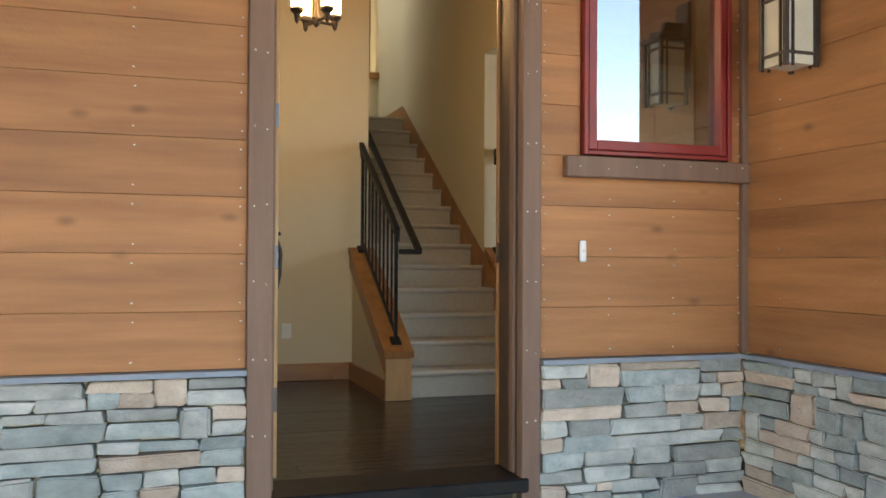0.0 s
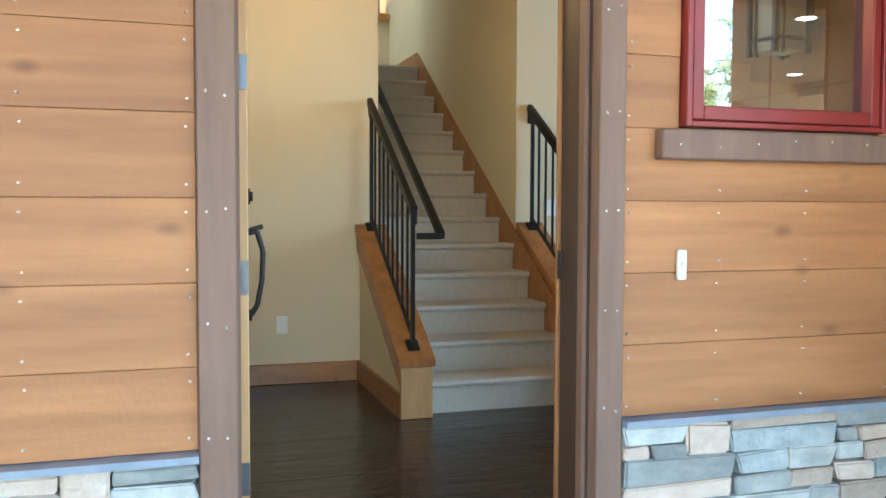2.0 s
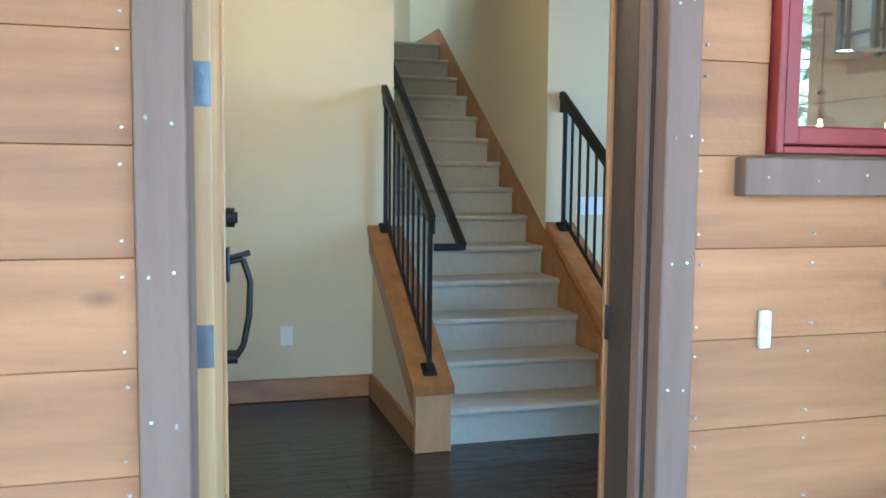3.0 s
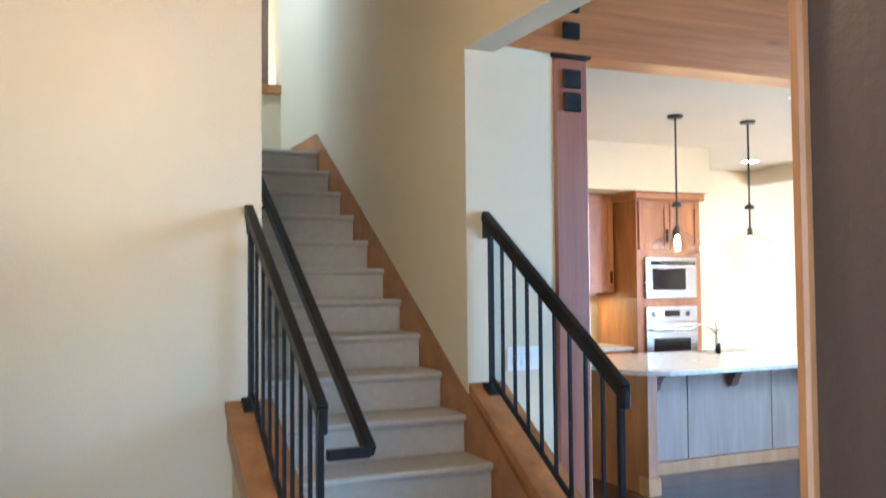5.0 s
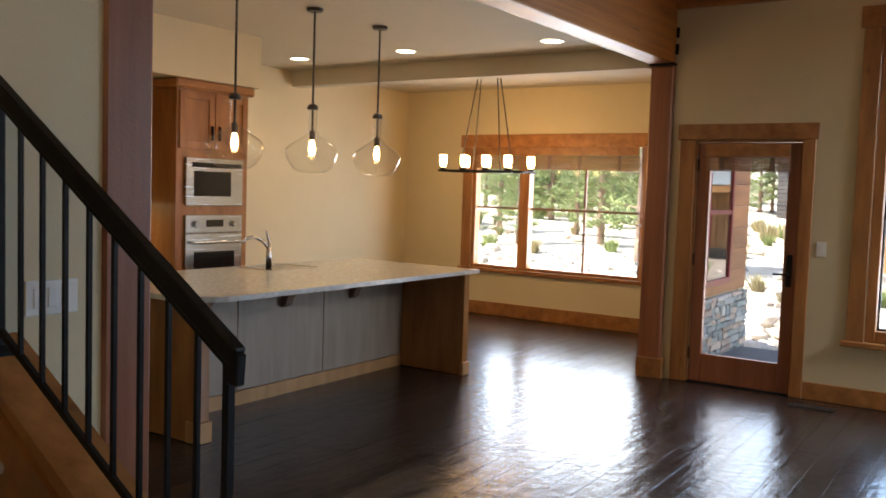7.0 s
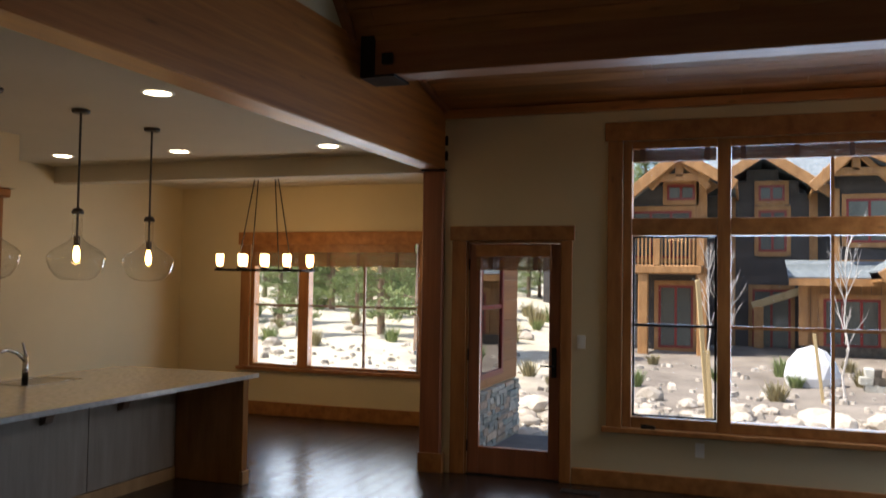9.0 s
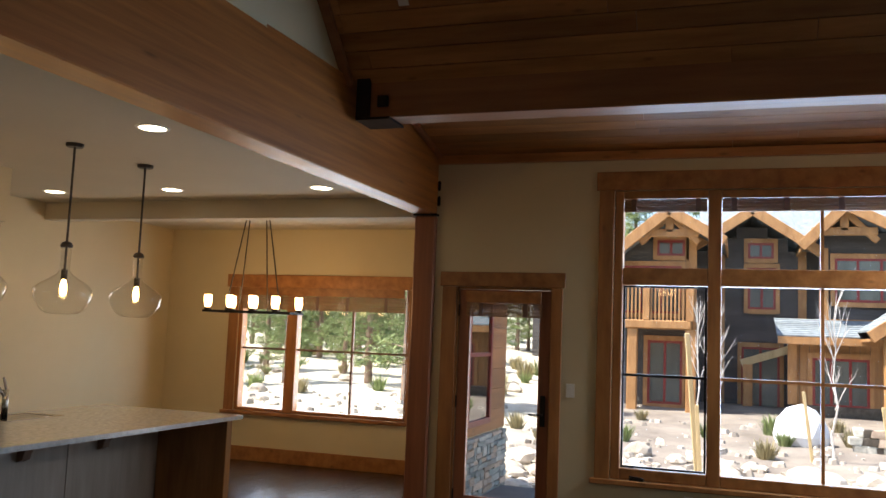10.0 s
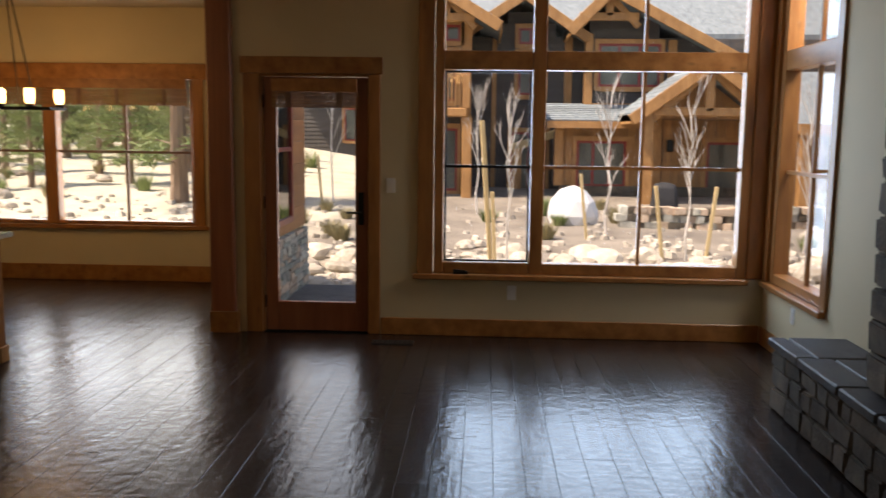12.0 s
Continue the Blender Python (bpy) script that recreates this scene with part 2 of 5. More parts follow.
def tube(bm, a, b, r, sides=8, r2=None):
    a, b = Vector(a), Vector(b)
    d = b - a
    m = Matrix.Translation((a + b) / 2) @ d.to_track_quat("Z", "Y").to_matrix().to_4x4()
    bmesh.ops.create_cone(bm, cap_ends=True, segments=sides, radius1=r, radius2=r if r2 is None else r2, depth=d.length, matrix=m)
    return bm


def bar(bm, a, b, w, h):
    """A straight bar with a rectangular section, from a to b."""
    a, b = Vector(a), Vector(b)
    d = b - a
    m = Matrix.Translation((a + b) / 2) @ d.to_track_quat("Z", "Y").to_matrix().to_4x4()
    res = bmesh.ops.create_cube(bm, size=1, matrix=m @ Matrix.Diagonal((h, w, d.length, 1)))
    es = list({e for v in res["verts"] for e in v.link_edges})
    bmesh.ops.bevel(bm, geom=es, offset=min(w, h) * 0.12, segments=1, affect="EDGES")
    return bm


def lathe(bm, prof, at=(0, 0, 0), sides=24):
    """A body of revolution about z from (radius, height) pairs."""
    rings = []
    for r, z in prof:
        rings.append([bm.verts.new((at[0] + r * math.cos(2 * math.pi * i / sides), at[1] + r * math.sin(2 * math.pi * i / sides), at[2] + z)) for i in range(sides)])
    for p, q in zip(rings, rings[1:]):
        for i in range(sides):
            bm.faces.new((p[i], p[(i + 1) % sides], q[(i + 1) % sides], q[i]))
    return bm


def prism(bm, pts, axis, a, b):
    """Extrudes a polygon given in the two other axes from a to b along axis."""
    def put(u, v, w):
        return {"x": (w, u, v), "y": (u, w, v), "z": (u, v, w)}[axis]
    p = [bm.verts.new(put(u, v, a)) for u, v in pts]
    q = [bm.verts.new(put(u, v, b)) for u, v in pts]
    bm.faces.new(p)
    bm.faces.new(q[::-1])
    n = len(pts)
    for i in range(n):
        bm.faces.new((p[i], p[(i + 1) % n], q[(i + 1) % n], q[i]))
    return bm


# ---------------------------------------------------------------- the house: setting
floor = struct("floor", boxes((-2.5, 11.0, 4.0, 11.6, -0.2, -0.012), (3.04, 8.9, 3.1, 4.0, -0.2, -0.012), (3.4, 8.9, 2.7, 3.1, -0.2, -0.012)), MORTAR, "dark subfloor under the planks", "floor")
SY_OUT = 2.95
FY, FB = 3.855, 4.07          # entry wall, outside and inside
# entry wall, with the openings of the front door and the red window
front = struct("wall_front", boxes(
    (-3.5, 0.6, FY + 0.03, FB, -0.2, 5.4), (1.72, 2.0, FY + 0.03, FB, -0.2, 5.4), (2.72, 2.84, FY + 0.03, FB, -0.2, 5.4),
    (0.6, 1.72, FY + 0.03, FB, 2.52, 5.4), (2.0, 2.72, FY + 0.03, FB, -0.2, 1.43), (2.0, 2.72, FY + 0.03, FB, 2.55, 5.4)), PAINT,
    "entry wall with cedar siding over ledge stone", "wall")
porch_side = struct("wall_porch_side", boxes((2.87, 3.04, SY_OUT, FY + 0.03, -0.3, 5.4)), PAINT, "porch side wall with cedar siding", "wall")
struct("wall_foyer_west", boxes((-2.5, -2.3, FB, 7.2, 0, 5.2)), PAINT, "cream painted foyer wall", "wall")
struct("wall_entry_north", boxes((-2.3, 1.8, 7.18, 7.34, 0, 5.2)), PAINT, "cream painted wall facing the front door", "wall")
struct("wall_stair_west", boxes((1.62, 1.8, 7.34, 9.75, 0, 5.2)), PAINT, "cream stairwell wall", "wall")
struct("wall_stair_east", boxes((2.8, 2.96, 7.2, 12.6, 0, 5.2), (2.8, 2.96, FB, 7.2, 2.68, 5.2)), PAINT, "cream stairwell wall with a dropped header", "wall")
struct("wall_landing", boxes((0.4, 2.8, 10.9, 11.05, 2.5, 3.2)), PAINT, "low wall at the stair landing", "wall")
struct("wall_gallery", boxes((0.2, 2.8, 12.4, 12.6, 2.5, 5.2), (0.2, 0.4, 9.75, 12.4, 2.5, 5.2), (0.4, 1.62, 9.6, 9.75, 2.5, 5.2)), PAINT, "upper gallery wall", "wall")
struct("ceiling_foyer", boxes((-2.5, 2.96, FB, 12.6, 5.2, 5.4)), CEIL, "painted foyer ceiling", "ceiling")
struct("wall_stair_front", boxes((2.96, 3.3, 7.2, 7.34, 0, 2.86)), PAINT, "cream wall beside the stairs", "wall")
struct("wall_kitchen_west", boxes((2.96, 3.1, 7.34, 11.1, 0, 2.86)), PAINT, "cream kitchen wall", "wall")
struct("wall_kitchen_north", boxes((3.1, 6.98, 10.95, 11.6, 0, 2.86), (6.98, 11.15, 11.47, 11.6, 0, 2.86)), PAINT, "cream kitchen and dining wall", "wall")
struct("soffit", boxes((3.1, 6.98, 10.2, 10.95, 2.41, 2.86)), PAINT, "painted soffit over the kitchen cabinets", "soffit")
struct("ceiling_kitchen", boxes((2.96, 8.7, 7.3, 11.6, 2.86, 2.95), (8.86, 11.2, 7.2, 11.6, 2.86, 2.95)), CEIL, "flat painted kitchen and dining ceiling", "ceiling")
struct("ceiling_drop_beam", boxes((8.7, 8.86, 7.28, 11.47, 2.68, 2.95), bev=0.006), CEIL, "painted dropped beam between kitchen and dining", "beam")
# dining wall with its window
DX = 10.947
struct("wall_dining", boxes((DX, DX + 0.2, 7.0, 8.12, -0.4, 2.95), (DX, DX + 0.2, 10.42, 11.6, -0.4, 2.95), (DX, DX + 0.2, 8.12, 10.42, -0.4, 0.6), (DX, DX + 0.2, 8.12, 10.42, 2.14, 2.95)), PAINT, "cream dining wall", "wall")
jog = struct("wall_dining_south", boxes((8.94, DX, 7.02, 7.2, -0.4, 3.6)), PAINT, "dining side wall, siding outside", "wall")
# back wall of the great room: patio door and corner window
BX = 8.74
struct("wall_back", boxes((BX, BX + 0.2, 6.85, 7.2, -0.4, 3.6), (BX, BX + 0.2, 5.955, 6.85, 2.08, 3.6), (BX, BX + 0.2, 5.47, 5.955, -0.4, 3.6),
    (BX, BX + 0.2, 2.66, 5.47, -0.4, 0.5), (BX, BX + 0.2, 2.66, 5.47, 2.9, 3.6)), PAINT, "cream great room wall", "wall")
SY = 2.863
struct("wall_south", boxes((3.4, 7.53, SY - 0.2, SY, -0.4, 5.4), (3.04, 3.4, SY_OUT, SY_OUT + 0.15, -0.4, 5.4), (3.4, 3.55, SY, SY_OUT + 0.15, -0.4, 5.4), (7.53, BX, SY - 0.2, SY, -0.4, 0.5), (7.53, BX, SY - 0.2, SY, 2.9, 5.4)), PAINT, "cream great room wall", "wall")
struct("wall_gable", boxes((2.96, 9.0, 7.13, 7.3, 3.4, 6.0)), PAINT, "cream gable wall above the timber beam", "wall")


# vaulted boarded ceiling: a low slope over the windows, a steep one above the cross beam
def boarded(name, profile, y0, y1, label):
    bm = bmesh.new()
    rng = random.Random(5)
    for (xa, za), (xb, zb) in zip(profile, profile[1:]):
        n = max(1, round(math.hypot(xb - xa, zb - za) / 0.14))
        dx, dz = (xb - xa) / n, (zb - za) / n
        ln = math.hypot(dx, dz)
        nx, nz = -dz / ln, dx / ln
        if nz < 0:
            nx, nz = -nx, -nz
        for i in range(n):
            ax, az = xa + dx * (i + 0.02), za + dz * (i + 0.02)
            bx, bz = xa + dx * (i + 0.98), za + dz * (i + 0.98)
            y = y0 - rng.random() * 1.5
            while y < y1:
                ye = y + rng.uniform(1.4, 3.0)
                a, b = max(y, y0), min(ye - 0.003, y1)
                if b > a:
                    prism(bm, [(ax, az), (bx, bz), (bx + nx * 0.02, bz + nz * 0.02), (ax + nx * 0.02, az + nz * 0.02)], "y", a, b)
                y = ye
    ob = struct(name, bm, BOARDS, label, "ceiling")
    return ob


boarded("ceiling_great_room", [(8.74, 3.24), (7.1, 3.6)], SY, 7.06, "stained tongue and groove board ceiling")
boarded("ceiling_vault", [(6.92, 3.36), (4.7, 5.48), (2.96, 3.8)], SY, 7.13, "stained tongue and groove vaulted ceiling")
bm = prism(bmesh.new(), [(9.6, 3.1), (9.6, 3.2), (7.0, 3.75), (4.7, 5.95), (1.0, 5.95), (-3.2, 5.5), (-3.2, 5.42), (2.9, 5.42), (4.7, 5.66), (6.9, 3.66), (9.2, 3.2)], "y", 2.3, 7.28)
struct("roof", bm, FLASH, "roof above the great room", "roof")
struct("roof_kitchen", boxes((2.9, 11.6, 7.3, 12.3, 2.97, 3.2), (-3.2, 2.96, 7.3, 12.8, 5.42, 5.6), (8.95, 11.6, 6.6, 7.3, 2.97, 3.2)), FLASH, "roof above kitchen and dining", "roof")

# unseen slab, added to keep sky light off the top of the siding
struct("ceiling_porch", boxes((-3.5, 2.83, 0.3, FY - 0.01, 2.84, 2.96)), CEDAR, "unseen porch cover added to dim the upper siding", "ceiling")

# trims
struct("ceiling_trim", boxes((8.68, 8.735, SY, 7.05, 3.16, 3.235)), BOARDS, "dark wood trim at the ceiling edge", "trim")
g = bmesh.new()
bar(g, (8.72, 7.03, 3.225), (7.1, 7.03, 3.57), 0.04, 0.05)
bar(g, (6.86, 7.1, 3.37), (4.7, 7.1, 5.43), 0.05, 0.07)
struct("gable_trim", g, FIR_Y, "wood trim along the gable", "trim")


def baseboard(name, *rows):
    struct(name, boxes(*rows, bev=0.005), ALDER, "knotty alder baseboard", "baseboard")


baseboard("baseboard", (-2.3, 1.652, 7.16, 7.178, 0, 0.135))
baseboard("baseboard", (BX - 0.018, BX - 0.001, SY + 0.02, 5.875, 0, 0.14))
baseboard("baseboard", (7.0, BX - 0.02, SY + 0.001, SY + 0.018, 0, 0.14))
baseboard("baseboard", (DX - 0.018, DX - 0.001, 7.22, 11.46, 0, 0.17))
baseboard("baseboard", (7.2, DX - 0.02, 11.452, 11.468, 0, 0.17))
baseboard("baseboard", (8.95, DX - 0.02, 7.202, 7.22, 0, 0.17))
baseboard("baseboard", (1.8, 2.84, FB + 0.001, FB + 0.018, 0, 0.135))
baseboard("baseboard", (2.987, 3.295, 7.182, 7.199, 0, 0.135))

# ---------------------------------------------------------------- timber frame
SKEW = -1.45
beam = thing("timber_beam", "deep glued fir beam carried by two posts", "beam", at=(3.0, 7.2, 0), turn=SKEW)
part("beam_body", boxes((-0.02, 5.9, 0.0, 0.21, 2.71, 3.43), bev=0.008), FIR, beam)
for bx, bz in ((0.4, 2.83), (0.4, 2.97), (5.78, 2.83), (5.78, 2.97)):
    part("bolt_plate", boxes((bx - 0.05, bx + 0.05, -0.03, -0.001, bz - 0.045, bz + 0.045), bev=0.008), IRON, beam, "black iron plate")


def timber_post(at, w, d, mat, label, plates):
    p = thing("timber_post", label, "post", "posts under the beam", at)
    part("shaft", boxes((0, w, 0, d, 0.001, 2.69), bev=0.012), mat, p)
    part("cap_plate", boxes((-0.012, w + 0.012, -0.012, d + 0.012, 2.69, 2.708)), IRON, p, "black steel cap plate")
    for z in plates:
        part("bolt_plate", boxes((w / 2 - 0.055, w / 2 + 0.055, -0.018, -0.001, z - 0.05, z + 0.05), bev=0.008), IRON, p, "black iron plate")
    return p


p1 = timber_post((3.3, 7.185, 0), 0.205, 0.205, FIR_Z, "red stained fir post beside the stairs", (2.58, 2.46))
p2 = timber_post((8.685, 7.045, 0), 0.2, 0.2, FIR_Z, "stained fir post beside the patio door", ())
part("base_trim", boxes((-0.025, 0.225, -0.025, -0.001, 0.001, 0.17), (-0.025, -0.001, -0.001, 0.2, 0.001, 0.17)), ALDER, p2)
xb = thing("cross_beam", "dark stained timber beam under the sloping ceiling", "beam")
part("beam_body", boxes((6.9, 7.12, SY + 0.01, 7.05, 3.13, 3.6), bev=0.008), FIR_Y, xb)
part("hanger", boxes((6.87, 7.15, 6.78, 7.04, 3.11, 3.128), (6.87, 6.898, 6.94, 7.04, 3.128, 3.45), (7.122, 7.15, 6.94, 7.04, 3.128, 3.45)), IRON, xb, "black steel beam hanger")
part("bolt_plate", boxes((6.865, 6.898, 6.8, 6.88, 3.2, 3.28), bev=0.006), IRON, xb)

# ---------------------------------------------------------------- entry front: siding, trim, stone
JOINTS = [0.515 + 0.222 * i for i in range(12)]
srng = random.Random(11)
DOORX0, DOORX1 = 0.635, 1.687


def siding_run(parent, axis, a, b, face, skip=None):
    for z0, z1 in zip(JOINTS, JOINTS[1:]):
        spans = [(a, b)]
        if skip and z1 > skip[2] + 0.02 and z0 < skip[3]:
            spans = [(a, skip[0]), (skip[1], b)]
        for s, e in spans:
            if e - s < 0.03:
                continue
            d = srng.uniform(0, 0.0025)
            bm = bmesh.new()
            if axis == "x":
                box(bm, s, e, face - d, face + 0.03, z0 + 0.0006, z1 - 0.0006, bev=0.0016)
            else:
                box(bm, face - d, face + 0.03, s, e, z0 + 0.0006, z1 - 0.0006, bev=0.0016)
            part("siding_board", bm, CEDAR if axis == "x" else CEDAR_Y, parent)


CEDAR_Y = material("cedar_siding_side", (0.27, 0.108, 0.036), (0.45, 0.2, 0.072), 0.6, (7, 0.9, 11), per="object", amount=0.17, bump=0.25, knots=(2.6, 2.6, 5))
siding_run(front, "x", -3.4, 0.533, FY)
siding_run(front, "x", 1.777, 2.84, FY, (1.975, 2.74, 1.4, 2.58))
siding_run(porch_side, "y", SY_OUT, FY - 0.006, 2.84)
nails = bmesh.new()
for z0 in JOINTS[:-1]:
    for x in (-1.25, -0.6, 0.115, 0.51, 1.8, 2.12, 2.45, 2.8):
        if 1.9 < x < 2.8 and z0 > 1.3:
            continue
        for dz in (0.035, 0.185):
            tube(nails, (x + srng.uniform(-0.006, 0.006), FY - 0.0085, z0 + dz), (x, FY + 0.002, z0 + dz), 0.0033, 6)
    for y in (3.0, 3.6):
        tube(nails, (2.83, y, z0 + 0.04), (2.845, y, z0 + 0.04), 0.0033, 6)
for z in [0.25 + 0.3 * i for i in range(9)]:
    for x in (0.558, 0.606, 1.71, 1.75):
        tube(nails, (x, FY - 0.0355, z + srng.uniform(-0.01, 0.01)), (x, FY - 0.02, z), 0.0036, 6)
for i in range(7):
    tube(nails, (1.95 + 0.14 * i, FY - 0.052, 1.36 + srng.uniform(-0.02, 0.02)), (1.95 + 0.14 * i, FY - 0.03, 1.36), 0.0033, 6)
tagged(part("nail_heads", nails, NAIL, front), kind="stuff")
struct("drip_cap", boxes((-3.4, 0.533, FY - 0.055, FY + 0.03, 0.492, 0.512), (1.777, 2.786, FY - 0.055, FY + 0.03, 0.492, 0.512), (2.785, 2.87, SY_OUT, FY - 0.056, 0.492, 0.512)), FLASH, "grey metal drip cap above the stone", "trim")
struct("corner_trim", boxes((2.806, 2.839, FY - 0.033, FY - 0.002, 0.513, 2.9), bev=0.003), TRIM_OUT, "brown corner trim", "trim")


def stone_mesh(w, h, d, rng):
    bm = bmesh.new()
    bmesh.ops.create_cube(bm, size=1)
    for v in bm.verts:
        v.co = Vector((v.co.x * w, v.co.y * d, v.co.z * h))
        v.co += Vector((rng.uniform(-1, 1) * min(0.016, w * 0.08), 0, rng.uniform(-1, 1) * min(0.009, h * 0.13)))
        if v.co.y < 0:
            v.co.y += rng.uniform(-0.008, 0.008)
    bmesh.ops.bevel(bm, geom=[e for e in bm.edges if all(v.co.y < d * 0.1 for v in e.verts) or abs(e.verts[0].co.y - e.verts[1].co.y) > d * 0.5], offset=min(w, h) * 0.09, segments=2, affect="EDGES")
    return bm


def ledge(parent, start, end, z0, z1, place, seed):
    """Dry-stacked ledge stone: bands of one tall or two or three thin courses, each stone a piece."""
    rng = random.Random(seed)
    z = z1
    while z > z0:
        band = min(rng.uniform(0.1, 0.145), z - z0)
        if z - z0 - band < 0.06:
            band = z - z0
        u = start
        while u < end - 0.01:
            kind = rng.random()
            w = rng.uniform(0.08, 0.2) if kind < 0.24 else rng.uniform(0.2, 0.42)
            if end - u - w < 0.08:
                w = end - u
            cuts = [0, band] if kind < 0.24 else [0, band * rng.uniform(0.36, 0.64), band]
            for c0, c1 in zip(cuts, cuts[1:]):
                split = [u, u + w] if w < 0.22 or rng.random() < 0.45 else [u, u + w * rng.uniform(0.3, 0.7), u + w]
                for s, e in zip(split, split[1:]):
                    m = stone_mesh(e - s - 0.005, c1 - c0 - 0.005, rng.uniform(0.055, 0.075), rng)
                    mat = rng.choices((STONE, STONE_WARM, STONE_BLUE), (0.45, 0.27, 0.28))[0]
                    ob = part("stone", m, mat, parent, smooth=False)
                    ob.matrix_basis = place((s + e) / 2, z - (c0 + c1) / 2)
            u += w
        z -= band


ledge(front, -1.5, 0.533, -0.14, 0.49, lambda u, z: pose(u, FY, z), 3)
ledge(front, 1.777, 2.81, -0.14, 0.49, lambda u, z: pose(u, FY, z), 8)
ledge(porch_side, -(FY - 0.03), -SY_OUT, -0.14, 0.49, lambda u, z: pose(2.84, -u, z, 0, 0, -90), 21)

# front door
fd = tagged(thing("door_1", "open wooden front door with a black handle set", "door"), kind="structure")
part("casing", boxes((0.535, 0.634, FY - 0.03, FY + 0.03, -0.1, 2.62), (1.688, 1.775, FY - 0.03, FY + 0.03, -0.1, 2.62), (0.634, 1.688, FY - 0.03, FY + 0.03, 2.5, 2.62), bev=0.004), TRIM_OUT, fd, "brown painted door casing")
part("jamb", boxes((0.605, 0.634, FY + 0.03, FB + 0.02, 0, 2.5), (1.688, 1.718, FY + 0.03, FB + 0.02, 0, 2.5), (0.634, 1.688, FY + 0.03, FB + 0.02, 2.48, 2.5), ), JAMB, fd, "dark brown jamb")
part("stop", boxes((1.674, 1.6875, FY + 0.045, FY + 0.085, 0.02, 2.479), (0.6345, 0.648, FY + 0.045, FY + 0.085, 0.02, 2.479)), TRIM_OUT, fd)
part("weatherstrip", boxes((1.68, 1.6875, FY + 0.086, FY + 0.1, 0.02, 2.479)), IRON, fd)
part("inner_casing", boxes((0.52, 0.634, FB + 0.02, FB + 0.038, 0, 2.6), (1.676, 1.79, FB + 0.02, FB + 0.038, 0, 2.6), (0.634, 1.676, FB + 0.02, FB + 0.038, 2.49, 2.6), bev=0.004), ALDER_Z, fd, "alder inner casing")
part("threshold", boxes((0.6, 1.72, FY - 0.04, FB + 0.03, -0.05, 0.012), bev=0.008), IRON, fd, "dark metal threshold")
leaf = part("door_leaf", boxes((0, 0.045, 0, 0.13, 0.02, 2.46), (0, 0.045, 0.9, 1.03, 0.02, 2.46), (0, 0.045, 0.13, 0.9, 0.02, 0.26), (0, 0.045, 0.13, 0.9, 2.31, 2.46), (0.012, 0.033, 0.13, 0.9, 0.26, 2.31), bev=0.003), PALE_WOOD, fd, "honey coloured wooden door leaf")
leaf.matrix_basis = pose(0.642, FB + 0.03, 0, 0, 0, -3.5)
part("hinge", boxes((-0.012, 0.044, -0.006, -0.001, 0.3, 0.4)), HINGE, leaf, "dark steel hinge")
for z in (0.9, 1.5, 2.1):
    part("hinge", boxes((-0.012, 0.044, -0.006, -0.001, z, z + 0.1)), HINGE, leaf, "dark steel hinge")
h = bmesh.new()
box(h, 0.046, 0.058, 0.945, 1.0, 0.98, 1.1, bev=0.005)
tube(h, (0.046, 0.972, 1.2), (0.075, 0.972, 1.2), 0.033, 16)
tube(h, (0.07, 0.972, 1.2), (0.085, 0.972, 1.2), 0.02, 12)
pts = [(0.055, 1.05), (0.1, 1.06), (0.125, 0.98), (0.12, 0.86), (0.1, 0.76), (0.075, 0.72)]
for (xa, za), (xb_, zb) in zip(pts, pts[1:]):
    tube(h, (xa, 0.972, za), (xb_, 0.972, zb), 0.011, 10)
tube(h, (0.046, 0.972, 0.72), (0.08, 0.972, 0.72), 0.024, 14)
bar(h, (0.058, 0.972, 1.06), (0.125, 0.972, 1.08), 0.02, 0.008)
part("door_handle", h, IRON, leaf, "black iron handle set with thumb latch")
part("strike_plate", boxes((1.667, 1.6715, FB - 0.02, FB + 0.0, 0.93, 1.02)), HINGE, fd, "strike plate")

# red casement window beside the door
rw = tagged(thing("window_1", "red framed casement window beside the front door", "window"), kind="structure")
for r in ((1.98, 2.0, 1.41, 2.57), (2.726, 2.746, 1.41, 2.57), (2.0, 2.726, 1.41, 1.428), (2.0, 2.726, 2.552, 2.57)):
    part("window_frame", boxes((r[0], r[1], FY - 0.035, FY + 0.07, r[2], r[3]), bev=0.003), RED, rw)
for r in ((2.004, 2.047, 1.432, 2.548), (2.688, 2.722, 1.432, 2.548), (2.047, 2.688, 1.432, 1.477), (2.047, 2.688, 2.505, 2.548)):
    part("sash", boxes((r[0], r[1], FY - 0.026, FY + 0.06, r[2], r[3]), bev=0.004), RED, rw)
# dark strips stand in for the shaded groove between frame and sash
part("gap_shade", boxes((2.0, 2.726, FY + 0.03, FY + 0.05, 1.428, 1.433), (2.0, 2.0045, FY + 0.03, FY + 0.05, 1.433, 2.55), (2.7215, 2.726, FY + 0.03, FY + 0.05, 1.433, 2.55)), IRON, rw)
part("pane", boxes((2.047, 2.688, FY + 0.02, FY + 0.026, 1.477, 2.505)), PANE_OUT, rw).visible_shadow = False
part("window_sill", boxes((1.89, 2.838, FY - 0.05, FY + 0.02, 1.308, 1.4), bev=0.005), TRIM_OUT, rw, "brown sill board")
part("inner_casing", boxes((1.9, 2.0, FB, FB + 0.018, 1.35, 2.65), (2.72, 2.79, FB, FB + 0.018, 1.35, 2.65), (2.0, 2.72, FB, FB + 0.018, 1.35, 1.43), (2.0, 2.72, FB, FB + 0.018, 2.55, 2.65)), ALDER, rw)
db = thing("doorbell", "small oval doorbell cover screwed to the siding", "doorbell")
m = bmesh.new()
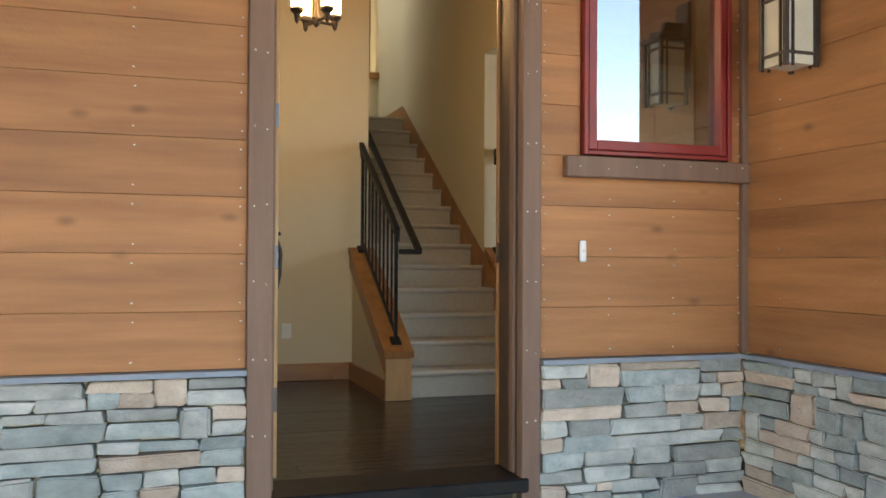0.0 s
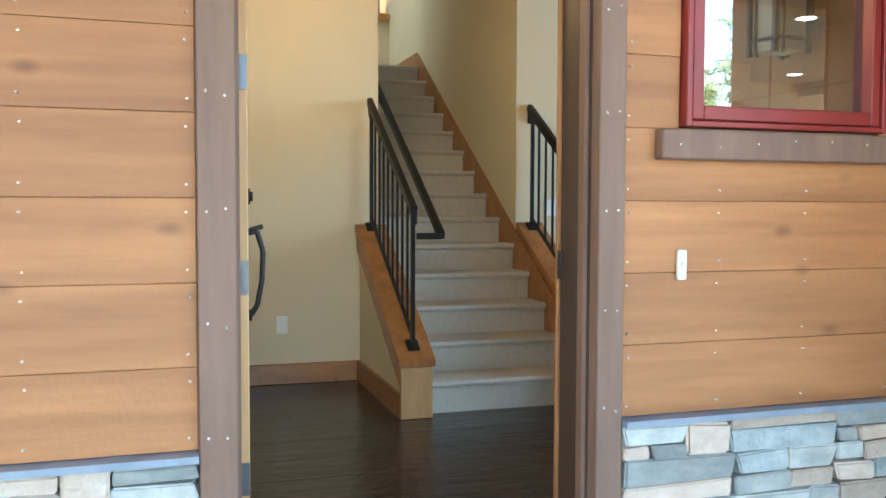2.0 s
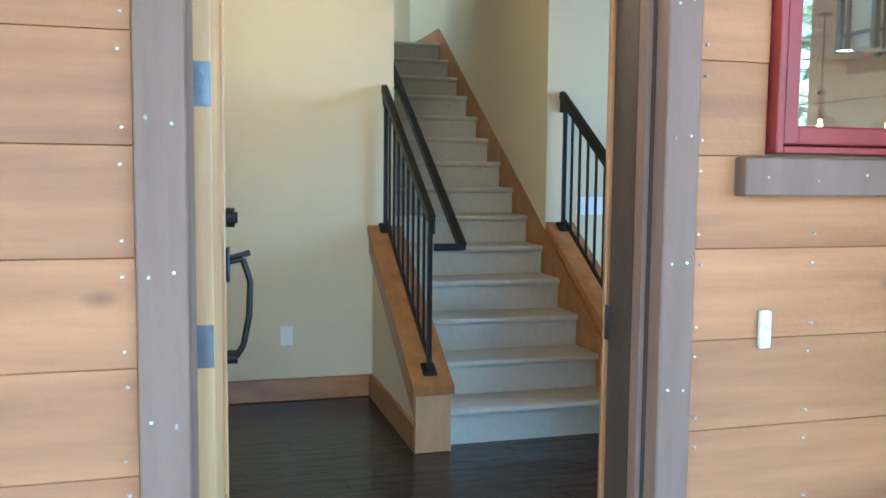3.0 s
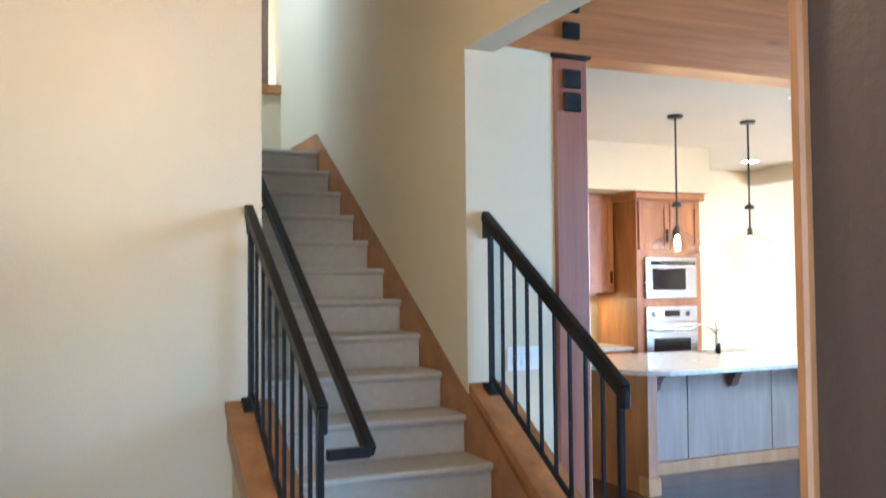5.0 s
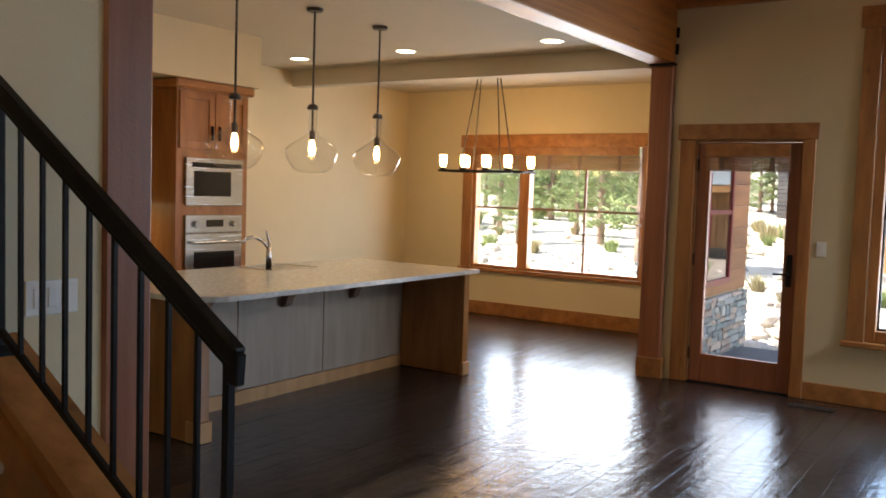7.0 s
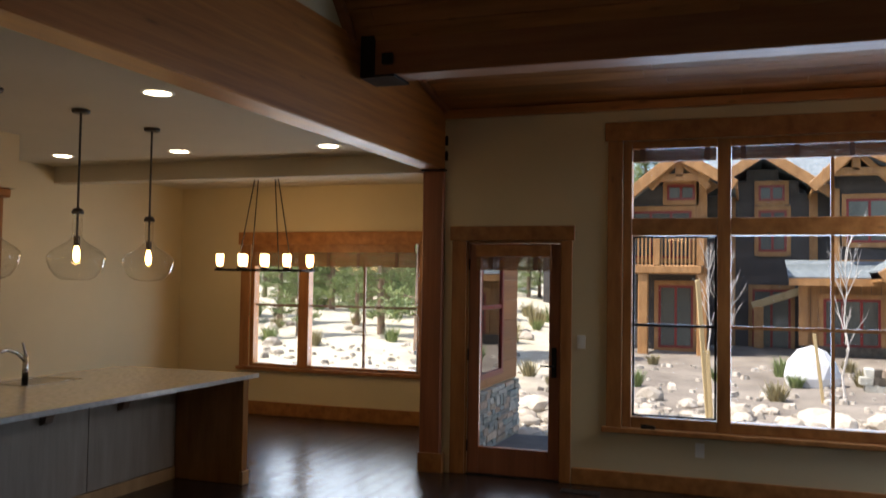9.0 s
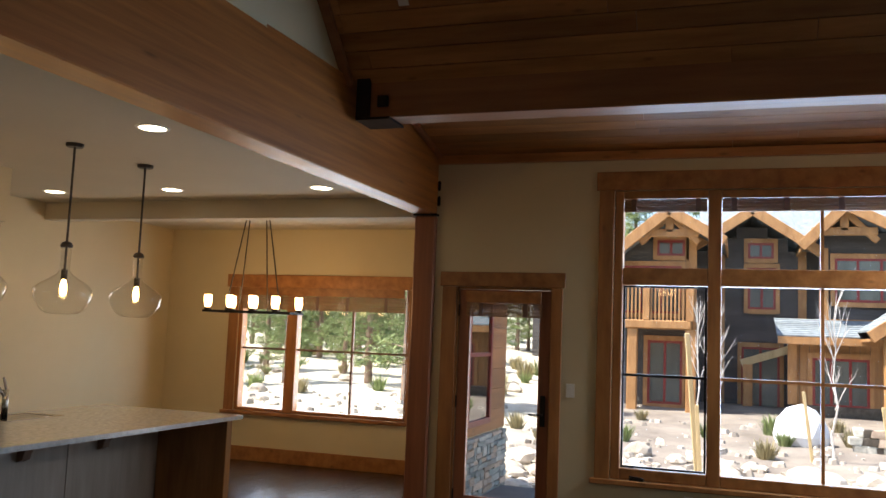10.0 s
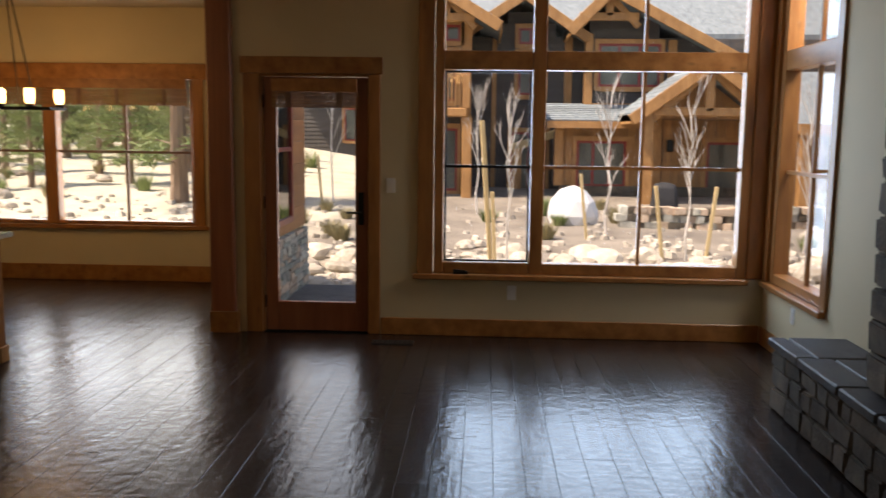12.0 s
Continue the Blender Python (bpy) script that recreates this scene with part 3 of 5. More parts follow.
box(m, 1.968, 2.0, FY - 0.02, FY - 0.003, 0.935, 1.03, bev=0.008, seg=2)
part("plate", m, WHITE, db)
part("button", tube(bmesh.new(), (1.984, FY - 0.026, 0.985), (1.984, FY - 0.02, 0.985), 0.008, 12), NAIL, db)
# wall lantern on the porch side wall
ln = thing("wall_lantern", "bronze craftsman lantern with amber glass panels", "lantern", at=(2.72, 3.41, 1.75))
part("back_plate", boxes((0.095, 0.119, -0.06, 0.06, 0.1, 0.55), bev=0.006), BRONZE, ln)
part("arm", boxes((0.0, 0.1, -0.02, 0.02, 0.4, 0.44)), BRONZE, ln)
part("glass", boxes((-0.07, 0.07, -0.07, 0.07, 0.012, 0.325)), LANTERN_GLASS, ln, "amber seeded glass")
cage = bmesh.new()
for sx in (-1, 1):
    for sy in (-1, 1):
        box(cage, sx * 0.075 - 0.009, sx * 0.075 + 0.009, sy * 0.075 - 0.009, sy * 0.075 + 0.009, 0, 0.34)
for s in (-1, 1):
    box(cage, s * 0.075 - 0.004, s * 0.075 + 0.004, -0.045, -0.035, 0, 0.33)
    box(cage, -0.045, -0.035, s * 0.075 - 0.004, s * 0.075 + 0.004, 0, 0.33)
    for z in (0.05, 0.285):
        box(cage, s * 0.075 - 0.005, s * 0.075 + 0.005, -0.07, 0.07, z, z + 0.012)
        box(cage, -0.07, 0.07, s * 0.075 - 0.005, s * 0.075 + 0.005, z, z + 0.012)
part("cage", cage, BRONZE, ln)
part("roof_cap", boxes((-0.1, 0.1, -0.1, 0.1, 0.33, 0.352), (-0.06, 0.06, -0.06, 0.06, 0.352, 0.39), (-0.02, 0.02, -0.02, 0.02, 0.39, 0.44), bev=0.006), BRONZE, ln)

# ---------------------------------------------------------------- stairs
RISE, RUN, Y1, STEPS = 0.181, 0.278, 6.1, 14
stairs = tagged(thing("staircase", "straight stairs covered in beige carpet", "stairs"), kind="structure")
for i in range(STEPS):
    y = Y1 + RUN * i
    z = RISE * (i + 1)
    back = y + RUN + 0.02 if i < STEPS - 1 else 10.9
    m = bmesh.new()
    prism(m, [(y + 0.022, z - RISE - (0.0 if i == 0 else 0.03)), (y + 0.022, z - 0.04), (y + 0.004, z - 0.034), (y - 0.004, z - 0.018), (y + 0.002, z - 0.004), (y + 0.016, z), (back, z), (back, z - RISE - (0.0 if i == 0 else 0.03))], "x", 1.838 if y < 7.18 else 1.802, 2.794)
    part("step", m, CARPET, stairs)
part("landing", boxes((0.4, 1.802, 9.75, 10.9, 2.4, RISE * STEPS)), CARPET, stairs)
struct("landing_cap", boxes((0.4, 2.799, 10.86, 11.09, 3.2, 3.28), bev=0.006), ALDER, "wood cap on the low wall", "trim")
gr = thing("gallery_rail", "black iron railing beside a dark wooden post", "railing")
part("post", boxes((2.6, 2.7, 10.93, 11.02, 3.281, 4.6), bev=0.004), TRIM_OUT, gr, "dark wooden post")
part("bottom_rail", boxes((0.5, 2.6, 10.96, 10.99, 3.4, 3.43)), IRON, gr)
part("top_rail", boxes((0.5, 2.72, 10.94, 11.0, 4.38, 4.44)), IRON, gr)
for i in range(24):
    part("baluster", boxes((0.55 + 0.086 * i, 0.57 + 0.086 * i, 10.968, 10.982, 3.43, 4.38)), IRON, gr)
SL = RISE / RUN


def skirt(x0, x1, label):
    a, b = Y1 - 0.12, Y1 + RUN * (STEPS - 1)
    top = lambda y: (y - Y1) * SL + RISE + 0.11
    m = prism(bmesh.new(), [(a, 0.001), (a, top(a)), (b, top(b)), (b + 0.06, top(b) + 0.03), (10.88, top(b) + 0.03), (10.88, 2.3), (b + 0.25, 2.2), (a + 0.35, 0.001)], "x", x0, x1)
    return part("skirt_board", m, ALDER, stairs, label)


skirt(2.795, 2.815, "alder skirt board")


def knee_wall(x0, x1, yend, label):
    a = 6.023
    k = thing("knee_wall", label, "knee wall", "knee walls of the stairs")
    top = lambda y: 0.3 + (y - a) * 0.617
    part("body", prism(bmesh.new(), [(a + 0.02, 0.001), (a + 0.02, top(a + 0.02)), (yend, top(yend)), (yend, 0.001)], "x", x0 + 0.02, x1 - 0.018), PAINT, k)
    part("cap", prism(bmesh.new(), [(a - 0.015, top(a) - 0.012), (a - 0.015, top(a) + 0.028), (yend, top(yend) + 0.03), (yend, top(yend) - 0.01)], "x", x0 - 0.012, x1 + 0.012), ALDER_Z, k, "alder cap board")
    part("newel_face", boxes((x0, x1, a - 0.002, a + 0.019, 0.001, top(a) - 0.014), bev=0.003), PALE_ALDER, k, "alder end board")
    part("fascia", prism(bmesh.new(), [(a + 0.02, top(a) - 0.12), (a + 0.02, top(a) - 0.013), (yend, top(yend) - 0.012), (yend, top(yend) - 0.13)], "x", x0 - 0.003, x0 + 0.019), ALDER, k)
    part("base_trim", boxes((x0 - 0.002, x0 + 0.019, a + 0.02, yend, 0.001, 0.135)), ALDER, k)
    return k


PALE_ALDER = material("pale_alder", (0.34, 0.17, 0.065), (0.5, 0.28, 0.12), 0.45, (8, 8, 1.6), bump=0.1)
knee_wall(1.654, 1.836, 7.178, "low wall with a sloping alder cap")
knee_wall(2.817, 2.985, 7.198, "low wall with a sloping alder cap beside the great room")


def stair_rail(x, label, y0=6.11, y1=7.14):
    r = thing("stair_railing", label, "railing", "stair railings")
    cap = lambda y: 0.332 + (y - 6.023) * 0.617
    rail = lambda y: cap(y) + 0.77 + (y - y0) * 0.035
    for y in (y0, y1):
        part("post", boxes((x - 0.011, x + 0.011, y - 0.011, y + 0.011, cap(y) - 0.004, rail(y))), IRON, r)
        m = boxes((x - 0.036, x + 0.036, y - 0.036, y + 0.036, -0.004, 0.018), bev=0.006)
        for v in m.verts:
            v.co.z += cap(v.co.y)
        part("foot_plate", m, IRON, r)
    m = bmesh.new()
    bar(m, (x, y0 - 0.03, rail(y0 - 0.03)), (x, y1 + 0.06, rail(y1 + 0.06)), 0.05, 0.038)
    bar(m, (x, y0 - 0.028, rail(y0) - 0.01), (x, y0 - 0.022, rail(y0) - 0.09), 0.04, 0.03)
    bar(m, (x, y1 + 0.055, rail(y1 + 0.055) + 0.005), (x, y1 + 0.06, rail(y1) - 0.075), 0.04, 0.028)
    part("handrail", m, IRON, r)
    part("bottom_rail", bar(bmesh.new(), (x, y0, cap(y0) + 0.06), (x, y1, cap(y1) + 0.06), 0.02, 0.02), IRON, r)
    part("top_rail", bar(bmesh.new(), (x, y0, rail(y0) - 0.04), (x, y1, rail(y1) - 0.04), 0.02, 0.02), IRON, r)
    n = 9
    for i in range(1, n):
        y = y0 + (y1 - y0) * i / n
        part("baluster", boxes((x - 0.0065, x + 0.0065, y - 0.0065, y + 0.0065, cap(y) + 0.06, rail(y) - 0.03)), IRON, r)
    return r


stair_rail(1.745, "black iron stair railing on a low wall")
stair_rail(2.9, "black iron stair railing next to the great room")
wr = thing("wall_handrail", "black handrail along the stairwell wall", "handrail")
m = bmesh.new()
bar(m, (1.9, 6.07, 1.0), (1.9, 9.7, 1.0 + 3.63 * SL), 0.045, 0.038)
bar(m, (1.9, 6.075, 1.0), (1.757, 6.075, 1.0), 0.035, 0.03)
part("rail", m, IRON, wr)
for y in (7.5, 8.6, 9.5):
    m = bmesh.new()
    bar(m, (1.9, y, 0.98 + (y - 6.07) * SL), (1.801, y, 0.93 + (y - 6.07) * SL), 0.014, 0.014)
    part("bracket", m, IRON, wr)


def plate(at, turn, w, name, label, cat):
    """A wall plate that faces local -y."""
    t = thing(name, label, cat, at=at, turn=turn)
    part("cover", boxes((-w / 2, w / 2, -0.006, -0.0005, -0.058, 0.058), bev=0.002), WHITE, t)
    n = max(1, round(w / 0.06))
    for i in range(n):
        u = (i - (n - 1) / 2) * 0.05
        part("rocker", boxes((u - 0.016, u + 0.016, -0.009, -0.006, -0.033, 0.033), bev=0.001), WHITE, t)


plate((1.158, 7.18, 0.39), 0, 0.072, "outlet", "white wall outlet above the baseboard", "outlet")
plate((3.11, 7.2, 1.16), 0, 0.19, "switch_plate", "white triple switch plate beside the post", "switch")
plate((BX, 5.8, 1.2), -90, 0.072, "light_switch", "white light switch beside the patio door", "switch")
plate((BX, 4.83, 0.36), -90, 0.072, "outlet", "white wall outlet below the big window", "outlet")
plate((8.05, SY, 0.36), 180, 0.072, "outlet", "white wall outlet below the corner window", "outlet")


# ---------------------------------------------------------------- windows of the great room
def pane_part(bm, parent):
    ob = part("pane", bm, PANE, parent)
    ob.visible_shadow = False
    return ob


win = tagged(thing("window_2", "large corner window with alder frame and transom lights", "window"), kind="structure")
# casings
part("casing", boxes((BX - 0.022, BX - 0.001, 5.46, 5.585, 0.5, 2.9), bev=0.004), ALDER_Z, win)
part("casing", boxes((BX - 0.026, BX - 0.001, 2.87, 5.61, 2.9, 3.06), bev=0.004), ALDER, win)
part("window_sill", boxes((BX - 0.05, BX + 0.08, 2.99, 5.62, 0.462, 0.505), bev=0.006), ALDER, win)
part("window_sill", boxes((7.48, BX - 0.052, SY - 0.08, SY + 0.05, 0.462, 0.505), bev=0.006), ALDER, win)
part("casing", boxes((7.455, 7.55, SY + 0.001, SY + 0.022, 0.506, 2.9), bev=0.004), ALDER_Z, win)
part("casing", boxes((7.43, BX - 0.03, SY + 0.001, SY + 0.026, 2.9, 3.06), bev=0.004), ALDER, win)
part("corner_post", boxes((BX - 0.005, BX + 0.16, 2.78, 3.0, 0.506, 2.9), (BX - 0.1, BX - 0.006, 2.78, 2.88, 0.506, 2.9), bev=0.006), ALDER_Z, win)
# frame of the back light
GX = BX + 0.075
for a, b in ((5.385, 5.458), (4.595, 4.7), (3.0, 3.075)):
    part("window_frame", boxes((BX + 0.01, BX + 0.13, a, b, 0.506, 2.9), bev=0.005), ALDER_Z, win)
for a, b in ((3.076, 4.594), (4.701, 5.384)):
    part("transom", boxes((BX + 0.012, BX + 0.128, a, b, 2.104, 2.249), bev=0.005), ALDER, win)
    part("window_frame", boxes((BX + 0.012, BX + 0.128, a, b, 0.506, 0.595), bev=0.005), ALDER, win)
    part("window_frame", boxes((BX + 0.012, BX + 0.128, a, b, 2.83, 2.899), bev=0.005), ALDER, win)
    pane_part(boxes((GX, GX + 0.006, a, b, 0.595, 2.104)), win)
    pane_part(boxes((GX, GX + 0.006, a, b, 2.249, 2.83)), win)
part("muntin", boxes((GX - 0.014, GX + 0.02, 3.076, 4.594, 1.343, 1.369)), ALDER, win)
part("muntin", boxes((GX - 0.014, GX + 0.02, 4.701, 5.384, 1.345, 1.367)), IRON, win, "dark bronze glazing bar")
for z0, z1 in ((0.596, 1.342), (1.37, 2.103), (2.25, 2.829)):
    part("muntin", boxes((GX - 0.014, GX + 0.02, 3.824, 3.85, z0, z1)), ALDER_Z, win)
# dark screen frame of the opening sash, with its crank
scr = bmesh.new()
for r in ((4.705, 4.722, 0.6, 2.1), (5.363, 5.38, 0.6, 2.1), (4.722, 5.363, 0.6, 0.616), (4.722, 5.363, 2.084, 2.1)):
    box(scr, GX - 0.03, GX - 0.015, *r)
part("screen_frame", scr, IRON, win, "dark sash frame")
cr = bmesh.new()
box(cr, BX - 0.03, BX + 0.01, 5.18, 5.3, 0.506, 0.53, bev=0.006)
bar(cr, (BX - 0.02, 5.2, 0.53), (BX - 0.03, 5.3, 0.54), 0.012, 0.01)
part("crank", cr, IRON, win, "dark window crank")
# frame of the side light
for a, b in ((7.551, 7.6), (8.56, 8.63)):
    part("window_frame", boxes((a, b, SY - 0.13, SY - 0.01, 0.506, 2.9), bev=0.005), ALDER_Z, win)
part("transom", boxes((7.601, 8.559, SY - 0.128, SY - 0.012, 2.104, 2.249), bev=0.005), ALDER, win)
part("window_frame", boxes((7.601, 8.559, SY - 0.128, SY - 0.012, 0.506, 0.58), bev=0.005), ALDER, win)
part("window_frame", boxes((7.601, 8.559, SY - 0.128, SY - 0.012, 2.83, 2.899), bev=0.005), ALDER, win)
pane_part(boxes((7.601, 8.559, SY - 0.08, SY - 0.074, 0.58, 2.104)), win)
pane_part(boxes((7.601, 8.559, SY - 0.08, SY - 0.074, 2.249, 2.83)), win)
part("muntin", boxes((7.601, 8.559, SY - 0.09, SY - 0.06, 1.343, 1.369)), ALDER, win)
for z0, z1 in ((0.581, 1.342), (1.37, 2.103), (2.25, 2.829)):
    part("muntin", boxes((8.03, 8.056, SY - 0.09, SY - 0.06, z0, z1)), ALDER_Z, win)


def blind(label, y0, y1, z0, z1, x, ties, valance=True):
    b = thing("window_blind", label, "blind", "woven wood blinds")
    n = max(2, round((z1 - z0) / 0.012))
    m = bmesh.new()
    for i in range(n):
        z = z0 + (z1 - z0) * i / n
        box(m, x - 0.012 - 0.004 * (i % 3), x + 0.008, y0, y1, z, z + (z1 - z0) / n * 0.8)
    tagged(part("slats", m, BLIND, b), kind="stuff")
    for y in ties:
        part("tape", boxes((x - 0.026, x - 0.021, y - 0.02, y + 0.02, z0, z1)), TRIM_OUT, b)
    if valance:
        part("valance", boxes((x - 0.05, x - 0.028, y0, y1, z1, z1 + 0.1), bev=0.003), ALDER, b)
    return b


blind("rolled woven wood blind in the window head", 4.71, 5.38, 2.72, 2.828, BX + 0.03, (4.78, 5.3), False)
blind("rolled woven wood blind in the window head", 3.08, 4.59, 2.72, 2.828, BX + 0.03, (3.3, 3.7, 4.1, 4.5), False)

# ---------------------------------------------------------------- patio door
pd = tagged(thing("door_2", "closed glazed patio door with an alder casing", "door"), kind="structure")
part("casing", boxes((BX - 0.022, BX - 0.001, 5.882, 5.976, 0.001, 2.06), bev=0.004), ALDER_Z, pd)
part("casing", boxes((BX - 0.022, BX - 0.001, 6.83, 6.965, 0.001, 2.06), bev=0.004), ALDER_Z, pd)
part("casing", boxes((BX - 0.03, BX - 0.001, 5.86, 6.985, 2.061, 2.19), bev=0.004), ALDER, pd)
part("jamb", boxes((BX, BX + 0.17, 5.956, 5.985, 0.001, 2.06), (BX, BX + 0.17, 6.815, 6.849, 0.001, 2.06), (BX, BX + 0.17, 5.985, 6.815, 2.04, 2.075)), ALDER_Z, pd)
pl = part("door_leaf", boxes((BX + 0.02, BX + 0.065, 5.988, 6.085, 0.012, 2.036), (BX + 0.02, BX + 0.065, 6.71, 6.812, 0.012, 2.036), (BX + 0.02, BX + 0.065, 6.085, 6.71, 0.012, 0.248), (BX + 0.02, BX + 0.065, 6.085, 6.71, 1.92, 2.036), bev=0.004), FIR_Z, pd, "alder door leaf with one tall light")
pane_part(boxes((BX + 0.04, BX + 0.046, 6.085, 6.71, 0.248, 1.92)), pl)
hm = bmesh.new()
box(hm, BX + 0.008, BX + 0.019, 6.015, 6.06, 0.88, 1.14, bev=0.004)
bar(hm, (BX - 0.02, 6.04, 0.98), (BX - 0.02, 6.15, 0.98), 0.016, 0.016)
bar(hm, (BX + 0.01, 6.04, 0.98), (BX - 0.025, 6.04, 0.98), 0.016, 0.016)
part("door_handle", hm, IRON, pl, "black lever handle")
for z in (0.2, 1.0, 1.8):
    part("hinge", tube(bmesh.new(), (BX + 0.012, 6.818, z), (BX + 0.012, 6.818, z + 0.1), 0.012, 10), IRON, pl)
part("threshold", boxes((BX, BX + 0.19, 5.956, 6.849, -0.03, 0.01)), IRON, pd)
blind("woven wood blind rolled up at the patio door", 6.06, 6.735, 1.8, 1.92, BX - 0.005, (6.2, 6.6))

# ---------------------------------------------------------------- dining window
dw = tagged(thing("window_3", "wide dining window with an alder casing", "window"), kind="structure")
part("casing", boxes((DX - 0.022, DX - 0.001, 10.42, 10.55, 0.6, 2.13), bev=0.004), ALDER_Z, dw)
part("casing", boxes((DX - 0.022, DX - 0.001, 8.0, 8.12, 0.6, 2.13), bev=0.004), ALDER_Z, dw)
part("casing", boxes((DX - 0.03, DX - 0.001, 7.96, 10.59, 2.131, 2.29), bev=0.004), ALDER, dw)
part("window_sill", boxes((DX - 0.05, DX + 0.06, 7.97, 10.58, 0.556, 0.6), bev=0.006), ALDER, dw)
for a, b in ((10.365, 10.419), (9.594, 9.737), (8.121, 8.155)):
    part("window_frame", boxes((DX + 0.01, DX + 0.13, a, b, 0.601, 2.139), bev=0.005), ALDER_Z, dw)
for a, b, gx in ((9.738, 10.364, 0), (8.156, 9.593, 1)):
    part("window_frame", boxes((DX + 0.012, DX + 0.128, a, b, 0.601, 0.64), bev=0.004), ALDER, dw)
    pane_part(boxes((DX + 0.07, DX + 0.076, a, b, 0.64, 2.139)), dw)
    part("muntin", boxes((DX + 0.056, DX + 0.09, a, b, 1.36, 1.385)), TRIM_OUT, dw)
for z0, z1 in ((0.641, 1.359), (1.386, 2.13)):
    part("muntin", boxes((DX + 0.056, DX + 0.09, 8.849, 8.874, z0, z1)), TRIM_OUT, dw)
blind("half-lowered woven wood blind in the dining window", 8.16, 10.36, 1.86, 2.03, DX - 0.03, (8.4, 8.9, 9.3, 9.8, 10.2))

# ---------------------------------------------------------------- kitchen island
isl = thing("kitchen_island", "island with grey-washed panels between alder end panels", "kitchen island")
part("body", boxes((4.95, 7.6, 9.05, 9.62, 0.001, 0.87)), ALDER_Z, isl)
for a, b in ((4.97, 5.66), (5.666, 6.56), (6.566, 7.6)):
    part("panel", boxes((a, b, 9.03, 9.049, 0.105, 0.868), bev=0.003), GREYWOOD, isl, "grey-washed wood panel")
part("toe_board", boxes((4.97, 7.6, 9.026, 9.049, 0.001, 0.1)), PALE_ALDER, isl)
part("end_panel", boxes((7.601, 7.68, 8.38, 9.64, 0.001, 0.87), bev=0.004), ALDER_Z, isl)
part("plinth", boxes((7.592, 7.692, 8.365, 8.4, 0.001, 0.11), bev=0.004), PALE_ALDER, isl)
part("end_panel", boxes((4.86, 4.949, 8.5, 9.64, 0.001, 0.87), bev=0.004), ALDER_Z, isl)
part("plinth", boxes((4.848, 4.96, 8.485, 8.6, 0.001, 0.13), bev=0.004), PALE_ALDER, isl)
for x in (5.32, 6.12, 6.9):
    m = prism(bmesh.new(), [(9.028, 0.868), (8.83, 0.868), (8.83, 0.835), (8.86, 0.82), (8.93, 0.78), (8.97, 0.72), (8.98, 0.68), (9.028, 0.66)], "x", x - 0.035, x + 0.035)
    part("corbel", m, TRIM_OUT, isl, "dark wooden corbel")
ct = thing("island_worktop", "polished grey stone worktop with an overhang", "worktop")
m = bmesh.new()
out = [(7.72, 8.31), (7.72, 9.7), (4.7, 9.7)] + [(4.7 + 0.3 * (1 - math.cos(math.radians(a))), 8.61 - 0.3 * math.sin(math.radians(a))) for a in range(0, 91, 15)]
prism(m, out, "z", 0.872, 0.905)
part("slab", m, QUARTZ, ct)
sk = thing("kitchen_sink", "steel sink set in the island worktop", "sink")
part("rim", boxes((6.2, 6.75, 9.26, 9.3, 0.9055, 0.909), (6.2, 6.75, 9.58, 9.62, 0.9055, 0.909), (6.2, 6.24, 9.3, 9.58, 0.9055, 0.909), (6.71, 6.75, 9.3, 9.58, 0.9055, 0.909)), STEEL, sk)
# no hollow is modelled: a black sheet paints the shade inside the sink
part("basin", boxes((6.24, 6.71, 9.3, 9.58, 0.9055, 0.907)), BLACK_GLASS, sk, "flat dark sheet standing for the shaded hollow")
fa = thing("faucet", "brushed steel kitchen faucet with a curved spout", "faucet", at=(6.36, 9.44, 0.908))
m = bmesh.new()
tube(m, (0, 0, 0), (0, 0, 0.2), 0.024, 16, 0.019)
part("body", m, STEEL, fa, smooth=True)
m = bmesh.new()
arc = [(-0.0, 0.15), (-0.08, 0.22), (-0.17, 0.25), (-0.25, 0.235), (-0.29, 0.21)]
for (xa, za), (xb_, zb) in zip(arc, arc[1:]):
    tube(m, (xa, 0, za), (xb_, 0, zb), 0.013, 12)
part("spout", m, STEEL, fa, smooth=True)
m = bmesh.new()
tube(m, (0, 0, 0.2), (-0.03, 0, 0.29), 0.009, 10)
part("lever", m, STEEL, fa)

# ---------------------------------------------------------------- cabinets and ovens


def cabinet_door(parent, x0, x1, y, z0, z1, pull):
    d = part("cabinet_door", boxes((x0, x0 + 0.06, y - 0.02, y, z0, z1), (x1 - 0.06, x1, y - 0.02, y, z0, z1), (x0 + 0.06, x1 - 0.06, y - 0.02, y, z0, z0 + 0.06), (x0 + 0.06, x1 - 0.06, y - 0.02, y, z1 - 0.06, z1), (x0 + 0.06, x1 - 0.06, y - 0.009, y, z0 + 0.06, z1 - 0.06), bev=0.002), ALDER_Z, parent)
    if pull:
        part("handle", boxes((pull - 0.006, pull + 0.006, y - 0.045, y - 0.021, z0 + 0.08 if z0 > 1 else z1 - 0.2, z0 + 0.2 if z0 > 1 else z1 - 0.08)), IRON, d)
    return d


tw = thing("oven_cabinet", "tall knotty alder cabinet holding microwave and oven", "cabinet")
part("body", boxes((6.12, 6.9, 10.27, 10.949, 0.001, 2.33)), ALDER_Z, tw)
part("crown", boxes((6.08, 6.94, 10.22, 10.949, 2.331, 2.408), bev=0.015), ALDER, tw)
cabinet_door(tw, 6.14, 6.505, 10.268, 1.84, 2.31, 6.47)
cabinet_door(tw, 6.515, 6.88, 10.268, 1.84, 2.31, 6.55)
mw = thing("microwave", "built-in steel microwave with a black window", "microwave")
part("body", boxes((6.2, 6.82, 10.235, 10.268, 1.37, 1.77), bev=0.004), STEEL, mw)
